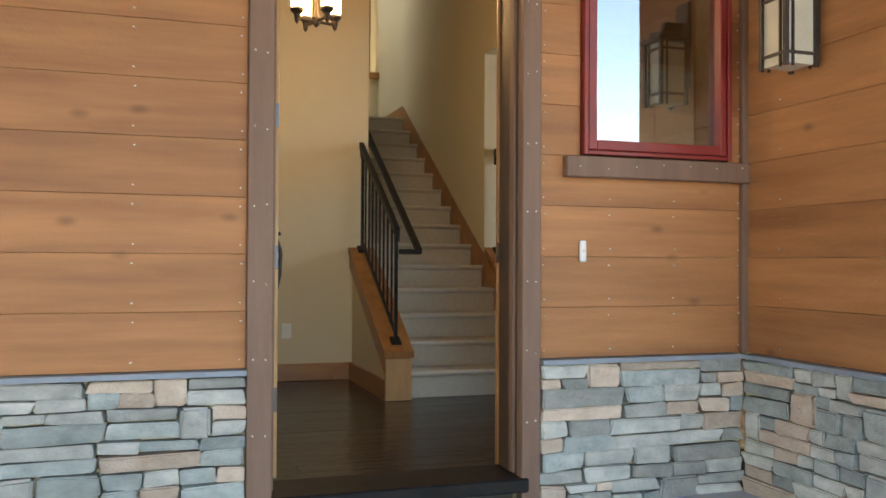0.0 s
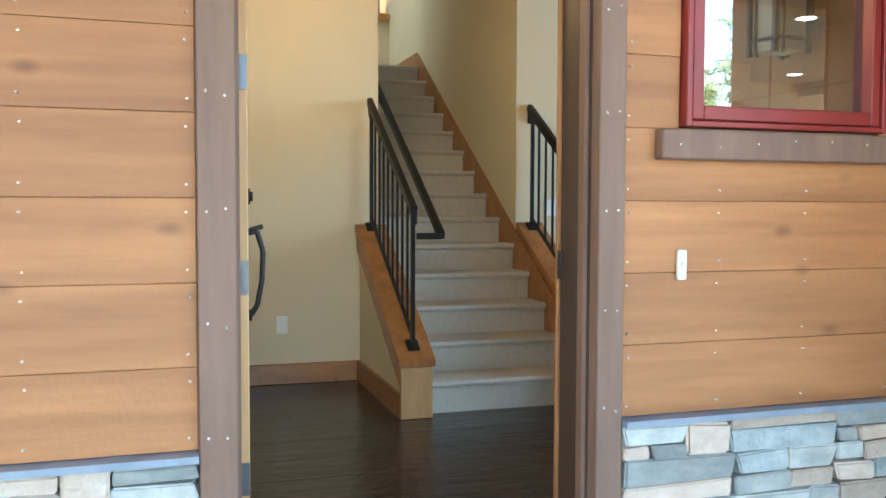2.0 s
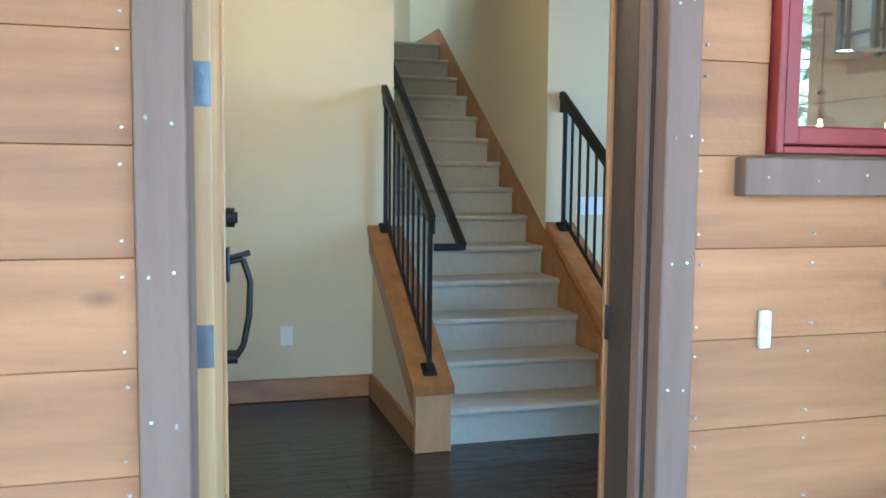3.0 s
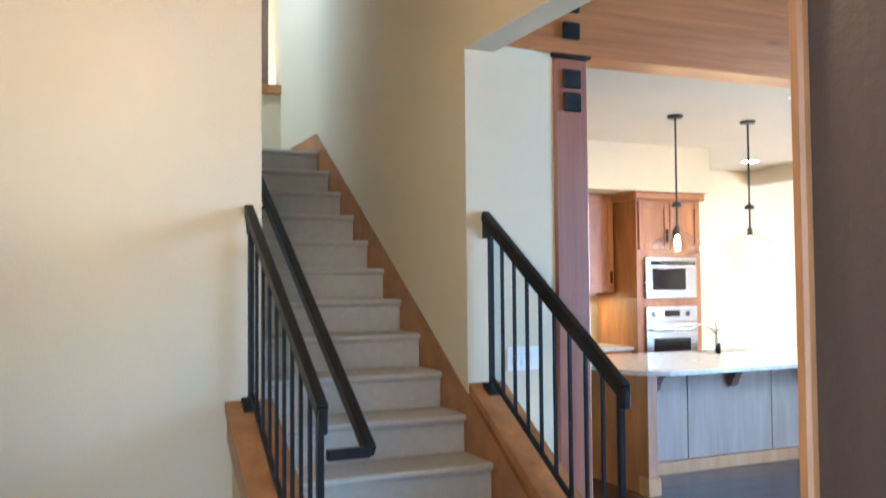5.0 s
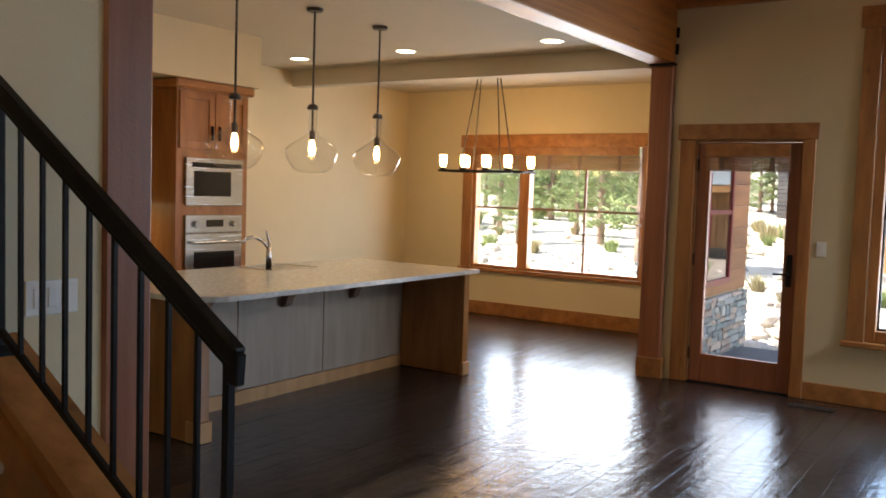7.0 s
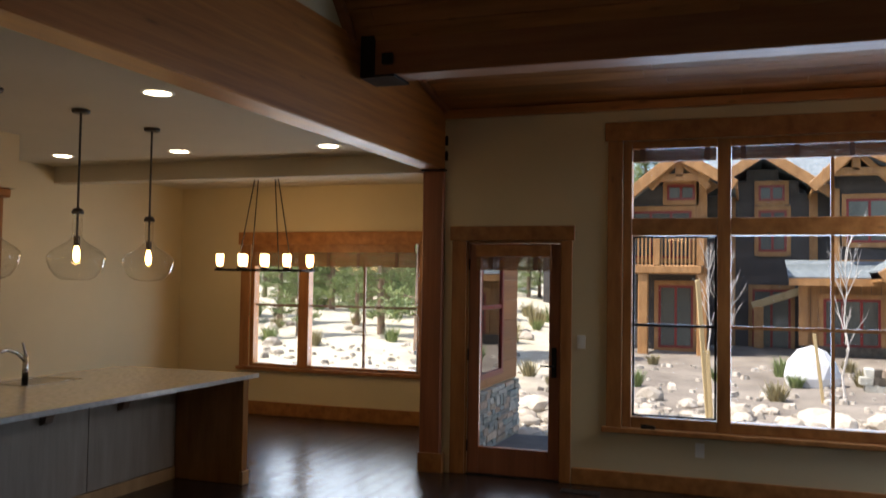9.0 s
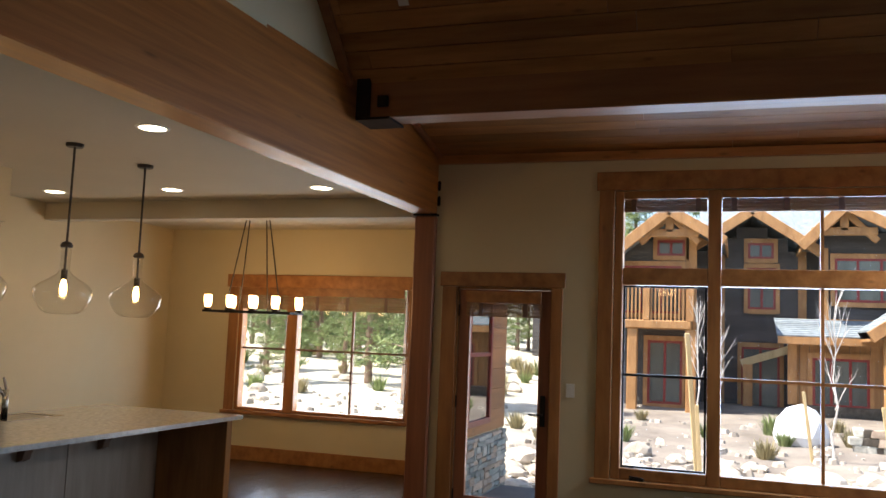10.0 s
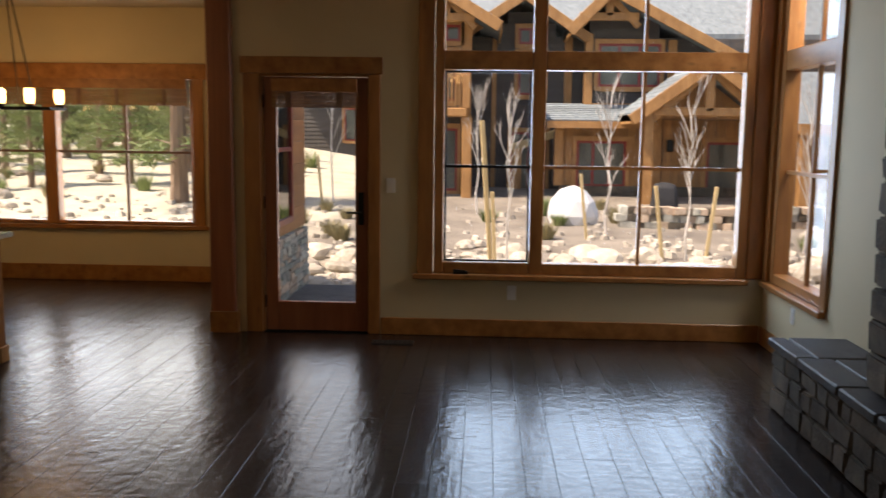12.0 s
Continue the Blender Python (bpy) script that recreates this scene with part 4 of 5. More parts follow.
part("window", boxes((6.28, 6.68, 10.228, 10.234, 1.45, 1.66), bev=0.002), BLACK_GLASS, mw)
part("trim", boxes((6.26, 6.8, 10.229, 10.234, 1.69, 1.73)), BLACK_GLASS, mw)
ov = thing("wall_oven", "steel wall oven with control knobs", "oven")
part("panel", boxes((6.2, 6.82, 10.235, 10.268, 1.14, 1.29), bev=0.004), STEEL, ov)
part("display", boxes((6.42, 6.6, 10.23, 10.2345, 1.19, 1.25)), BLACK_GLASS, ov)
for x in (6.3, 6.72):
    part("knob", tube(bmesh.new(), (x, 10.234, 1.215), (x, 10.205, 1.215), 0.026, 16), STEEL, ov)
part("door", boxes((6.2, 6.82, 10.235, 10.268, 0.56, 1.135), bev=0.004), STEEL, ov)
part("window", boxes((6.29, 6.73, 10.228, 10.2345, 0.66, 0.98), bev=0.002), BLACK_GLASS, ov)
part("handle", tube(bmesh.new(), (6.25, 10.2, 1.06), (6.77, 10.2, 1.06), 0.013, 10), STEEL, ov)
for i in range(3):
    x = 4.6 + 0.5 * i
    up = thing("wall_cabinet", "knotty alder wall cabinet under the soffit", "cabinet", "wall cabinets")
    part("body", boxes((x, x + 0.498, 10.62, 10.949, 1.42, 2.408)), ALDER_Z, up)
    cabinet_door(up, x + 0.01, x + 0.488, 10.618, 1.44, 2.36, x + 0.45)
    lo = thing("base_cabinet", "knotty alder base cabinet with a drawer", "cabinet", "base cabinets")
    part("body", boxes((x, x + 0.498, 10.35, 10.949, 0.001, 0.868)), ALDER_Z, lo)
    cabinet_door(lo, x + 0.01, x + 0.488, 10.348, 0.1, 0.66, x + 0.45)
    part("drawer", boxes((x + 0.01, x + 0.488, 10.328, 10.348, 0.68, 0.85), bev=0.003), ALDER, lo)
uc = thing("under_cabinet_light", "slim warm light strip under the wall cabinets", "light strip")
part("housing", boxes((5.62, 5.98, 10.76, 10.84, 1.402, 1.419), bev=0.002), WHITE, uc)
wt = thing("kitchen_worktop", "grey stone worktop against the kitchen wall", "worktop")
part("slab", boxes((4.58, 6.118, 10.32, 10.949, 0.869, 0.905), bev=0.004), QUARTZ, wt)
struct("backsplash", boxes((4.58, 6.118, 10.935, 10.948, 0.906, 1.418)), TILE, "tan tiled backsplash", "backsplash")

# ---------------------------------------------------------------- lamps
for x, y in CANS:
    c = thing("recessed_light", "lit recessed ceiling light", "ceiling light", "recessed lights", at=(x, y, 2.86))
    part("trim_ring", lathe(bmesh.new(), [(0.085, -0.001), (0.085, -0.006), (0.105, -0.006), (0.108, -0.001)]), WHITE, c)
    part("lens", tube(bmesh.new(), (0, 0, -0.004), (0, 0, -0.001), 0.085, 24), CAN_GLOW, c)
JUG_P = [(0.03, 0.47), (0.034, 0.46), (0.034, 0.31), (0.05, 0.28), (0.1, 0.245), (0.165, 0.205), (0.19, 0.175), (0.196, 0.15), (0.18, 0.09), (0.14, 0.03), (0.1, 0.005), (0.04, 0.0)]
pend = thing("pendant_light", "clear glass jug pendant with a lit filament bulb", "pendant light", "pendants over the island", at=(PENDANTS[0][0], PENDANTS[0][1], 1.66))
part("canopy", lathe(bmesh.new(), [(0.001, 1.175), (0.055, 1.175), (0.062, 1.185), (0.062, 1.199)]), BRONZE, pend)
part("rod", tube(bmesh.new(), (0, 0, 0.3), (0, 0, 1.176), 0.008, 8), BRONZE, pend)
part("collar", lathe(bmesh.new(), [(0.001, 0.465), (0.04, 0.465), (0.042, 0.48), (0.03, 0.5), (0.009, 0.51)]), BRONZE, pend)
gl = part("glass_shade", lathe(bmesh.new(), JUG_P, sides=32), JUG, pend, "clear blown glass", smooth=True)
gl.visible_shadow = False
part("socket", tube(bmesh.new(), (0, 0, 0.24), (0, 0, 0.31), 0.022, 12), BRONZE, pend)
bl = part("bulb", lathe(bmesh.new(), [(0.012, 0.24), (0.018, 0.22), (0.025, 0.18), (0.02, 0.14), (0.005, 0.125)], sides=16), BULB, pend, "glowing filament bulb", smooth=True)
bl.visible_shadow = False
for x, y in PENDANTS[1:]:
    copy_thing(pend, pose(x, y, 1.66))

ch = thing("dining_chandelier", "rectangular iron chandelier with lit glass candles", "chandelier", at=(9.7, 9.47, 1.79))
L2, W2 = 0.54, 0.14
fr = boxes((-W2 - 0.012, -W2 + 0.012, -L2, L2, -0.012, 0.012), (W2 - 0.012, W2 + 0.012, -L2, L2, -0.012, 0.012), (-W2 + 0.012, W2 - 0.012, -L2, -L2 + 0.024, -0.012, 0.012), (-W2 + 0.012, W2 - 0.012, L2 - 0.024, L2, -0.012, 0.012))
part("frame", fr, IRON, ch)
for sx in (-1, 1):
    for i in range(4):
        y = -L2 + 0.06 + 0.13 * (sx < 0) + i * (2 * L2 - 0.25) / 3
        part("cup", tube(bmesh.new(), (sx * W2, y, 0.012), (sx * W2, y, 0.04), 0.038, 12), IRON, ch)
        cd = part("candle_glass", lathe(bmesh.new(), [(0.024, 0.041), (0.036, 0.055), (0.044, 0.1), (0.042, 0.17), (0.038, 0.176), (0.001, 0.17)], (sx * W2, y, 0), 14), CANDLE, ch, "glowing glass candle", smooth=True)
        cd.visible_shadow = False
for sy in (-1, 1):
    for sx in (-1, 1):
        part("hanger", tube(bmesh.new(), (sx * W2, sy * 0.26, 0), (sx * 0.03, sy * 0.12, 1.06), 0.007, 8), BRONZE, ch)
part("canopy", boxes((-0.06, 0.06, -0.2, 0.2, 1.05, 1.07), bev=0.004), IRON, ch)

fc = thing("foyer_chandelier", "small bronze chandelier with glass candle cylinders", "chandelier", at=(1.1, 5.6, 2.36))
m = bmesh.new()
lathe(m, [(0.001, -0.02), (0.02, 0.0), (0.025, 0.04), (0.012, 0.07), (0.012, 0.3)], sides=12)
for k in range(4):
    a = math.radians(90 * k + 20)
    bar(m, (0, 0, 0.02), (0.13 * math.cos(a), 0.13 * math.sin(a), 0.02), 0.016, 0.016)
part("arms", m, BRONZE, fc)
for k in range(4):
    a = math.radians(90 * k + 20)
    at = (0.13 * math.cos(a), 0.13 * math.sin(a), 0)
    part("cup", lathe(bmesh.new(), [(0.001, -0.02), (0.014, 0.0), (0.02, 0.04), (0.04, 0.06), (0.04, 0.075)], at, 14), BRONZE, fc)
    cd = part("candle_glass", lathe(bmesh.new(), [(0.034, 0.076), (0.036, 0.08), (0.036, 0.24), (0.001, 0.245)], at, 16), CANDLE, fc, "glowing glass cylinder", smooth=True)
    cd.visible_shadow = False
part("stem", tube(bmesh.new(), (0, 0, 0.28), (0, 0, 2.84), 0.008, 8), BRONZE, fc)


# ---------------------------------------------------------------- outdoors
SOIL = material("grey_brown_mulch_and_sunlit_slope", (0.13, 0.108, 0.088), (0.3, 0.26, 0.215), 0.95, (0.9, 0.9, 0.9), bump=0.7, fine=6)


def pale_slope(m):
    """Beyond the dining window the mulch gives way to gravel and straw painted sunlit-pale."""
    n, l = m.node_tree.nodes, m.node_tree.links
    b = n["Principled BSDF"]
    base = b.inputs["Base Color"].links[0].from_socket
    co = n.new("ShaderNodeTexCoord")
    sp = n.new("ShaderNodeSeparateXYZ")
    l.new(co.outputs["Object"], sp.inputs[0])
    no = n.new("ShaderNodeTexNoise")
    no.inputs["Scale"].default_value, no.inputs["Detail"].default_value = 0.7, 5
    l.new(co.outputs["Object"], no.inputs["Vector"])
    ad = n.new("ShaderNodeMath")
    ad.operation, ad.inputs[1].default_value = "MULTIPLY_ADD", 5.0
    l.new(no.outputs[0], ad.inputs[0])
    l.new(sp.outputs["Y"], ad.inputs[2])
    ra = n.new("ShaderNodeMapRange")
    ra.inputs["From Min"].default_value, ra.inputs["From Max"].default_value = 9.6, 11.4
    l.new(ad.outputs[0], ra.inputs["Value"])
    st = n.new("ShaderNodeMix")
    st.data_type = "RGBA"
    # these tones put the slope's sunlit brightness into the colour of gravel and straw
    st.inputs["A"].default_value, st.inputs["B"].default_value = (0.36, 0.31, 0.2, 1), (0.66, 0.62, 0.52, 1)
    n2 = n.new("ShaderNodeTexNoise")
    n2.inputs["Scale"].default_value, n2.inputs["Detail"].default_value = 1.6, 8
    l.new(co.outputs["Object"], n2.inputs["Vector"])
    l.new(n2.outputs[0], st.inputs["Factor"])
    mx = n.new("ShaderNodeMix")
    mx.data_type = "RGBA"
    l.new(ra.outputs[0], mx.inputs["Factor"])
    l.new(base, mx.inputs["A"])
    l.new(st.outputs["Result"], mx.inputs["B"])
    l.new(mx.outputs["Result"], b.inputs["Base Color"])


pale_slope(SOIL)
ROCK = material("pale_boulder", (0.34, 0.29, 0.23), (0.58, 0.52, 0.44), 0.9, (3, 3, 3), bump=0.7, fine=25, per="object", amount=0.3)
COBBLE = material("pale_cobble", (0.3, 0.26, 0.21), (0.55, 0.5, 0.43), 0.9, (6, 6, 6), bump=0.5, fine=30, per="island", amount=0.35)
DARKSID = material("dark_brown_lap_siding", (0.055, 0.048, 0.045), (0.095, 0.085, 0.078), 0.75, (2, 1, 12), bump=0.2, per="island", amount=0.15)
TANWOOD = material("tan_board_siding", (0.27, 0.13, 0.045), (0.42, 0.22, 0.085), 0.6, (9, 9, 1), bump=0.2, per="island", amount=0.15)
LOG = material("honey_timber", (0.3, 0.145, 0.05), (0.48, 0.25, 0.095), 0.6, (6, 6, 3), bump=0.15)
SHINGLE = material("grey_roof_shingles", (0.14, 0.17, 0.19), (0.28, 0.32, 0.34), 0.8, (4, 9, 4), bump=0.5, per="island", amount=0.2)
BARK = material("pine_bark", (0.17, 0.11, 0.075), (0.3, 0.21, 0.15), 0.9, (6, 6, 1), bump=0.8)
BIRCH = material("pale_birch_bark", (0.5, 0.46, 0.42), (0.68, 0.64, 0.6), 0.8, (8, 8, 20), bump=0.3)
NEEDLE = material("pine_needles", (0.12, 0.17, 0.06), (0.26, 0.32, 0.12), 0.7, (1, 1, 1), bump=0, per="island", amount=0.4)
DRYGRASS = material("dry_grass", (0.22, 0.19, 0.1), (0.36, 0.31, 0.17), 0.9, (3, 3, 3), bump=0, per="island", amount=0.3)
STAKE = material("stake_wood", (0.45, 0.33, 0.16), (0.6, 0.46, 0.25), 0.7, (9, 9, 1), bump=0.2)
BLACK_COVER = material("black_fabric_cover", (0.015, 0.015, 0.017), (0.035, 0.035, 0.04), 0.7, (4, 4, 4), bump=0.4)
SNOW = material("white_cover", (0.74, 0.75, 0.77), (0.82, 0.82, 0.83), 0.6, (2, 2, 2), bump=0.25, fine=8)


def height(x, y):
    h = -0.32
    if x > 10:
        h += 0.028 * (min(x, 26) - 10)
    if x > 14 and y > 8:
        h += 0.035 * (min(x, 60) - 14) * min(1, (y - 8) / 6)
    h += 0.05 * noise.noise((x * 0.5, y * 0.5, 0)) * (1 if x > 10 else 0)
    return h


gm = bmesh.new()
gx = [-400, -200, -90, -40, -20, -8, -3, 0, 3, 6, 9] + [10 + 0.7 * i for i in range(36)] + [37, 42, 50, 65, 90, 140, 220, 400]
gy = [-400, -200, -90, -40, -25, -16] + [-10 + 0.8 * i for i in range(46)] + [29, 34, 42, 55, 80, 120, 200, 400]
grid = [[gm.verts.new((x, y, height(x, y))) for y in gy] for x in gx]
for i in range(len(gx) - 1):
    for j in range(len(gy) - 1):
        gm.faces.new((grid[i][j], grid[i + 1][j], grid[i + 1][j + 1], grid[i][j + 1]))
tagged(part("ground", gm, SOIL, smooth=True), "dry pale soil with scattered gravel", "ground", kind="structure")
struct("porch_slab", boxes((-3.5, 2.86, -2.4, FY + 0.03, -0.31, -0.125), bev=0.01), CONCRETE, "pale concrete porch slab", "pavement")

# siding and stone on the outside of the dining wall, seen through the patio door
for z0 in [0.62 + 0.222 * i for i in range(11)]:
    part("siding_board", boxes((8.95, 11.17, 6.99, 7.018, z0, z0 + 0.219), bev=0.003), CEDAR, jog)
dx_win = tagged(thing("window_4", "red framed window in the dining side wall", "window"), kind="structure")
part("window_frame", boxes((9.6, 9.66, 6.955, 6.988, 0.72, 2.2), (10.4, 10.46, 6.955, 6.988, 0.72, 2.2), (9.66, 10.4, 6.955, 6.988, 0.72, 0.78), (9.66, 10.4, 6.955, 6.988, 2.14, 2.2), (9.66, 10.4, 6.96, 6.985, 1.42, 1.46), bev=0.004), RED, dx_win)
part("pane", boxes((9.66, 10.4, 6.975, 6.984, 0.78, 2.14)), PANE_OUT, dx_win)
ledge(jog, 8.95, 11.18, -0.38, 0.6, lambda u, z: pose(u, 6.99, z), 31)


def rock_mesh(rng):
    bm = bmesh.new()
    bmesh.ops.create_icosphere(bm, subdivisions=2, radius=0.5)
    off = Vector((rng.random() * 50, rng.random() * 50, 0))
    sc = Vector((rng.uniform(0.8, 1.2), rng.uniform(0.75, 1.1), rng.uniform(0.5, 0.8)))
    for v in bm.verts:
        v.co *= 1 + 0.38 * noise.noise(v.co * 1.9 + off) + 0.12 * noise.noise(v.co * 5 + off)
        v.co = Vector((v.co.x * sc.x, v.co.y * sc.y, max(v.co.z * sc.z, -0.18)))
    return mesh_of("boulder", bm, ROCK)


rrng = random.Random(4)
ROCKS = [rock_mesh(rrng) for _ in range(8)]


def boulder(x, y, s, label="pale granite boulder in a rocky swale"):
    ob = new("boulder", rrng.choice(ROCKS))
    ob.matrix_basis = pose(x, y, height(x, y) + s * 0.1, 0, 0, rrng.uniform(0, 360)) @ Matrix.Diagonal((s, s, s, 1))
    tagged(ob, label, "boulder", "boulders outside the windows")


for i in range(200):
    y = rrng.uniform(-3, 8.5)
    boulder(rrng.gauss(13.9, 0.75) + 0.12 * max(0, y - 4), y, rrng.choice((0.14, 0.2, 0.24, 0.3, 0.36, 0.48)) * rrng.uniform(0.85, 1.15))
for i in range(46):
    boulder(rrng.uniform(11.3, 13.5), rrng.uniform(4.8, 7.9), rrng.uniform(0.2, 0.42), "pale boulder beside the patio")
for i in range(40):
    boulder(rrng.uniform(16, 27), rrng.uniform(10, 21), rrng.uniform(0.15, 0.5), "pale boulder on a dry slope")
vs, fs = [], []
for i in range(1500):
    if i < 420:
        x, y = rrng.uniform(9.4, 12.5), rrng.uniform(4.6, 6.9)
    elif i < 1150:
        y = rrng.uniform(-3, 9)
        x = rrng.gauss(13.9, 1.0)
    else:
        x, y = rrng.uniform(15, 21), rrng.uniform(-2, 15)
    r, z, t0 = rrng.uniform(0.03, 0.11), height(x, y), rrng.random()
    k = len(vs)
    for q in range(6):
        f = r * rrng.uniform(0.75, 1.25)
        vs += [(x + f * math.cos(q * 1.047 + t0), y + f * math.sin(q * 1.047 + t0), z - 0.02), (x + 0.72 * f * math.cos(q * 1.047 + t0), y + 0.72 * f * math.sin(q * 1.047 + t0), z + r * rrng.uniform(0.5, 0.9))]
    fs += [(k + 2 * q, k + (2 * q + 2) % 12, k + (2 * q + 3) % 12, k + 2 * q + 1) for q in range(6)] + [tuple(k + 2 * q + 1 for q in range(6))]
me = bpy.data.meshes.new("cobbles")
me.from_pydata(vs, [], fs)
me.materials.append(COBBLE)
tagged(new("cobbles", me), "scattered pale cobbles among the boulders", "cobbles", kind="stuff")
wc = bmesh.new()
bmesh.ops.create_icosphere(wc, subdivisions=2, radius=0.5)
for v in wc.verts:
    v.co *= 1 + 0.1 * noise.noise(v.co * 1.6)
    v.co.z = max(v.co.z * 1.15, -0.2)
cv = thing("covered_mound", "white wrapped rounded mound standing on the soil", "cover", at=(18.6, 3.35, height(18.6, 3.35) + 0.15))
part("cover", wc, SNOW, cv)


def branchy(bm, p, d, ln, r, depth, rng, spread=0.5):
    q = p + d * ln
    tube(bm, p, q, r, 6, r * 0.65)
    if depth == 0:
        return
    for _ in range(3 if depth > 1 else 2):
        nd = (d + Vector((rng.uniform(-1, 1), rng.uniform(-1, 1), rng.uniform(-0.1, 0.6))) * spread).normalized()
        branchy(bm, p + d * ln * rng.uniform(0.55, 1.0), nd, ln * rng.uniform(0.5, 0.72), r * 0.5, depth - 1, rng, spread)


def sapling(x, y, h, seed, stakes):
    rng = random.Random(seed)
    t = thing("birch_sapling", "bare pale birch sapling tied to wooden stakes", "sapling", "birch saplings", at=(x, y, height(x, y) - 0.03))
    bm = bmesh.new()
    p = Vector((0, 0, 0))
    for k in range(6):
        q = Vector((rng.uniform(-0.05, 0.05), rng.uniform(-0.05, 0.05), h * (k + 1) / 6))
        tube(bm, p, q, 0.021 * (1 - k / 7), 8, 0.021 * (1 - (k + 1) / 7))
        p = q
    part("trunk", bm, BIRCH, t)
    tw_ = bmesh.new()
    for k in range(12):
        z = h * rng.uniform(0.3, 0.95)
        a = rng.uniform(0, 6.28)
        branchy(tw_, Vector((0, 0, z)), Vector((math.cos(a) * 0.42, math.sin(a) * 0.42, 1.0)).normalized(), h * 0.15, 0.0075, 2, rng, 0.32)
    part("twigs", tw_, BIRCH, t)
    for s in stakes:
        part("stake", bar(bmesh.new(), (0, s * 0.8, -0.05), (0, s * 1.15, 1.12), 0.05, 0.05), STAKE, t)


sapling(14.6, 2.1, 2.3, 1, (-0.34, 0.42))
sapling(16.5, 3.0, 2.7, 2, (0.4,))
sapling(13.2, 4.75, 2.2, 3, (0.18,))
sapling(15.5, 0.1, 2.5, 4, (-0.4, 0.4))
sapling(21, 8.4, 3.4, 5, (0.3,))
sapling(19.8, 5.2, 2.6, 6, ())
stk = thing("tall_stake", "tall leaning yellow wooden stake", "stake", at=(13.6, 4.95, height(13.6, 4.95)), turn=10)
part("shaft", bar(bmesh.new(), (0, 0, -0.05), (0, 0.16, 2.0), 0.06, 0.06), STAKE, stk)


def tuft(x, y, s, seed, mat, label):
    rng = random.Random(seed)
    bm = bmesh.new()
    for _ in range(130):
        a, l, b = rng.uniform(0, 6.28), rng.uniform(0.5, 1), rng.uniform(0, 0.25)
        d = Vector((math.cos(a) * rng.uniform(0.1, 0.8), math.sin(a) * rng.uniform(0.1, 0.8), 1)).normalized() * l * s
        o = Vector((math.cos(a) * b * s, math.sin(a) * b * s, -0.03))
        n_ = Vector((-math.sin(a), math.cos(a), 0)) * 0.016 * (1 + s)
        f = [bm.verts.new(o - n_), bm.verts.new(o + n_), bm.verts.new(o + d)]
        bm.faces.new(f)
    t = part("shrub", bm, mat)
    t.matrix_basis = pose(x, y, height(x, y))
    tagged(t, label, "shrub", "low shrubs")


for k in range(26):
    tuft(rrng.uniform(15.5, 22), rrng.uniform(-3, 9), rrng.uniform(0.25, 0.55), k, DRYGRASS if k % 3 else NEEDLE, "low dry shrub on pale soil" if k % 3 else "low green shrub on pale soil")
for k in range(70):
    tuft(rrng.uniform(16, 34), rrng.uniform(10, 27), rrng.uniform(0.3, 0.9), 100 + k, DRYGRASS if k % 4 else NEEDLE, "dry bush on the slope" if k % 4 else "green bush on the slope")


def pine_parts(seed, h):
    rng = random.Random(seed)
    tr = tube(bmesh.new(), (0, 0, -0.2), (0, 0, h), 0.02 * h + 0.05, 10, 0.03)
    vs, fs = [], []
    for k in range(int(h * 9)):
        z = h * (0.1 + 0.9 * (k + rng.random()) / (h * 9))
        reach = (1.05 - z / h) * h * 0.27 * rng.uniform(0.55, 1.15) + 0.2
        a = rng.uniform(0, 6.28)
        tube(tr, (0, 0, z), (math.cos(a) * reach, math.sin(a) * reach, z + 0.1 * reach), 0.025, 5, 0.006)
        for c in range(5):
            u = rng.uniform(0.35, 1.05)
            cx, cy, cz = math.cos(a) * reach * u, math.sin(a) * reach * u, z + 0.1 * reach * u
            for q in range(26):
                d = Vector((rng.gauss(0, 1), rng.gauss(0, 1), rng.gauss(0.2, 0.8))).normalized() * rng.uniform(0.14, 0.36)
                s = Vector((rng.gauss(0, 1), rng.gauss(0, 1), rng.gauss(0, 1))).normalized() * 0.022
                o = Vector((cx + rng.gauss(0, 0.13), cy + rng.gauss(0, 0.13), cz + rng.gauss(0, 0.07)))
                i = len(vs)
                vs += [o - s, o + s, o + d]
                fs.append((i, i + 1, i + 2))
    me = bpy.data.meshes.new("crown")
    me.from_pydata(vs, [], fs)
    me.materials.append(NEEDLE)
    return mesh_of("trunk", tr, BARK), me


PINES = [pine_parts(1, 7.0), pine_parts(2, 5.5), pine_parts(3, 8.5)]


def pine(x, y, k, s, label):
    t = thing("pine_tree", label, "tree", "pine trees", at=(x, y, height(x, y)), turn=rrng.uniform(0, 360))
    t.scale = (s, s, s)
    for nm, me in zip(("trunk", "crown"), PINES[k]):
        ob = new(nm, me)
        ob.parent = t


for k, (x, y) in enumerate([(24, 17.5), (25.5, 20), (23, 21.5), (27, 15.6), (29, 18.3), (31, 21), (28, 24), (33, 16.5), (35, 19.5), (38, 24), (36, 28), (30, 27), (26, 26), (40, 20), (42, 16), (44, 30), (33, 32), (48, 24), (22, 25)]):
    pine(x, y, k % 3, 0.5 + 0.3 * ((k * 7) % 5) / 4, "green pine on the dry slope")
pine(20.0, 11.5, 2, 0.95, "tall pine with a bare red-brown trunk on the slope")
for k, (x, y) in enumerate([(21.5, 15.5), (20.5, 17.0), (22.5, 13.6), (24.0, 15.0), (19.5, 18.6), (25.5, 13.2)]):
    pine(x, y, k % 3, 0.42 + 0.05 * (k % 3), "low spreading pine near the dining window")
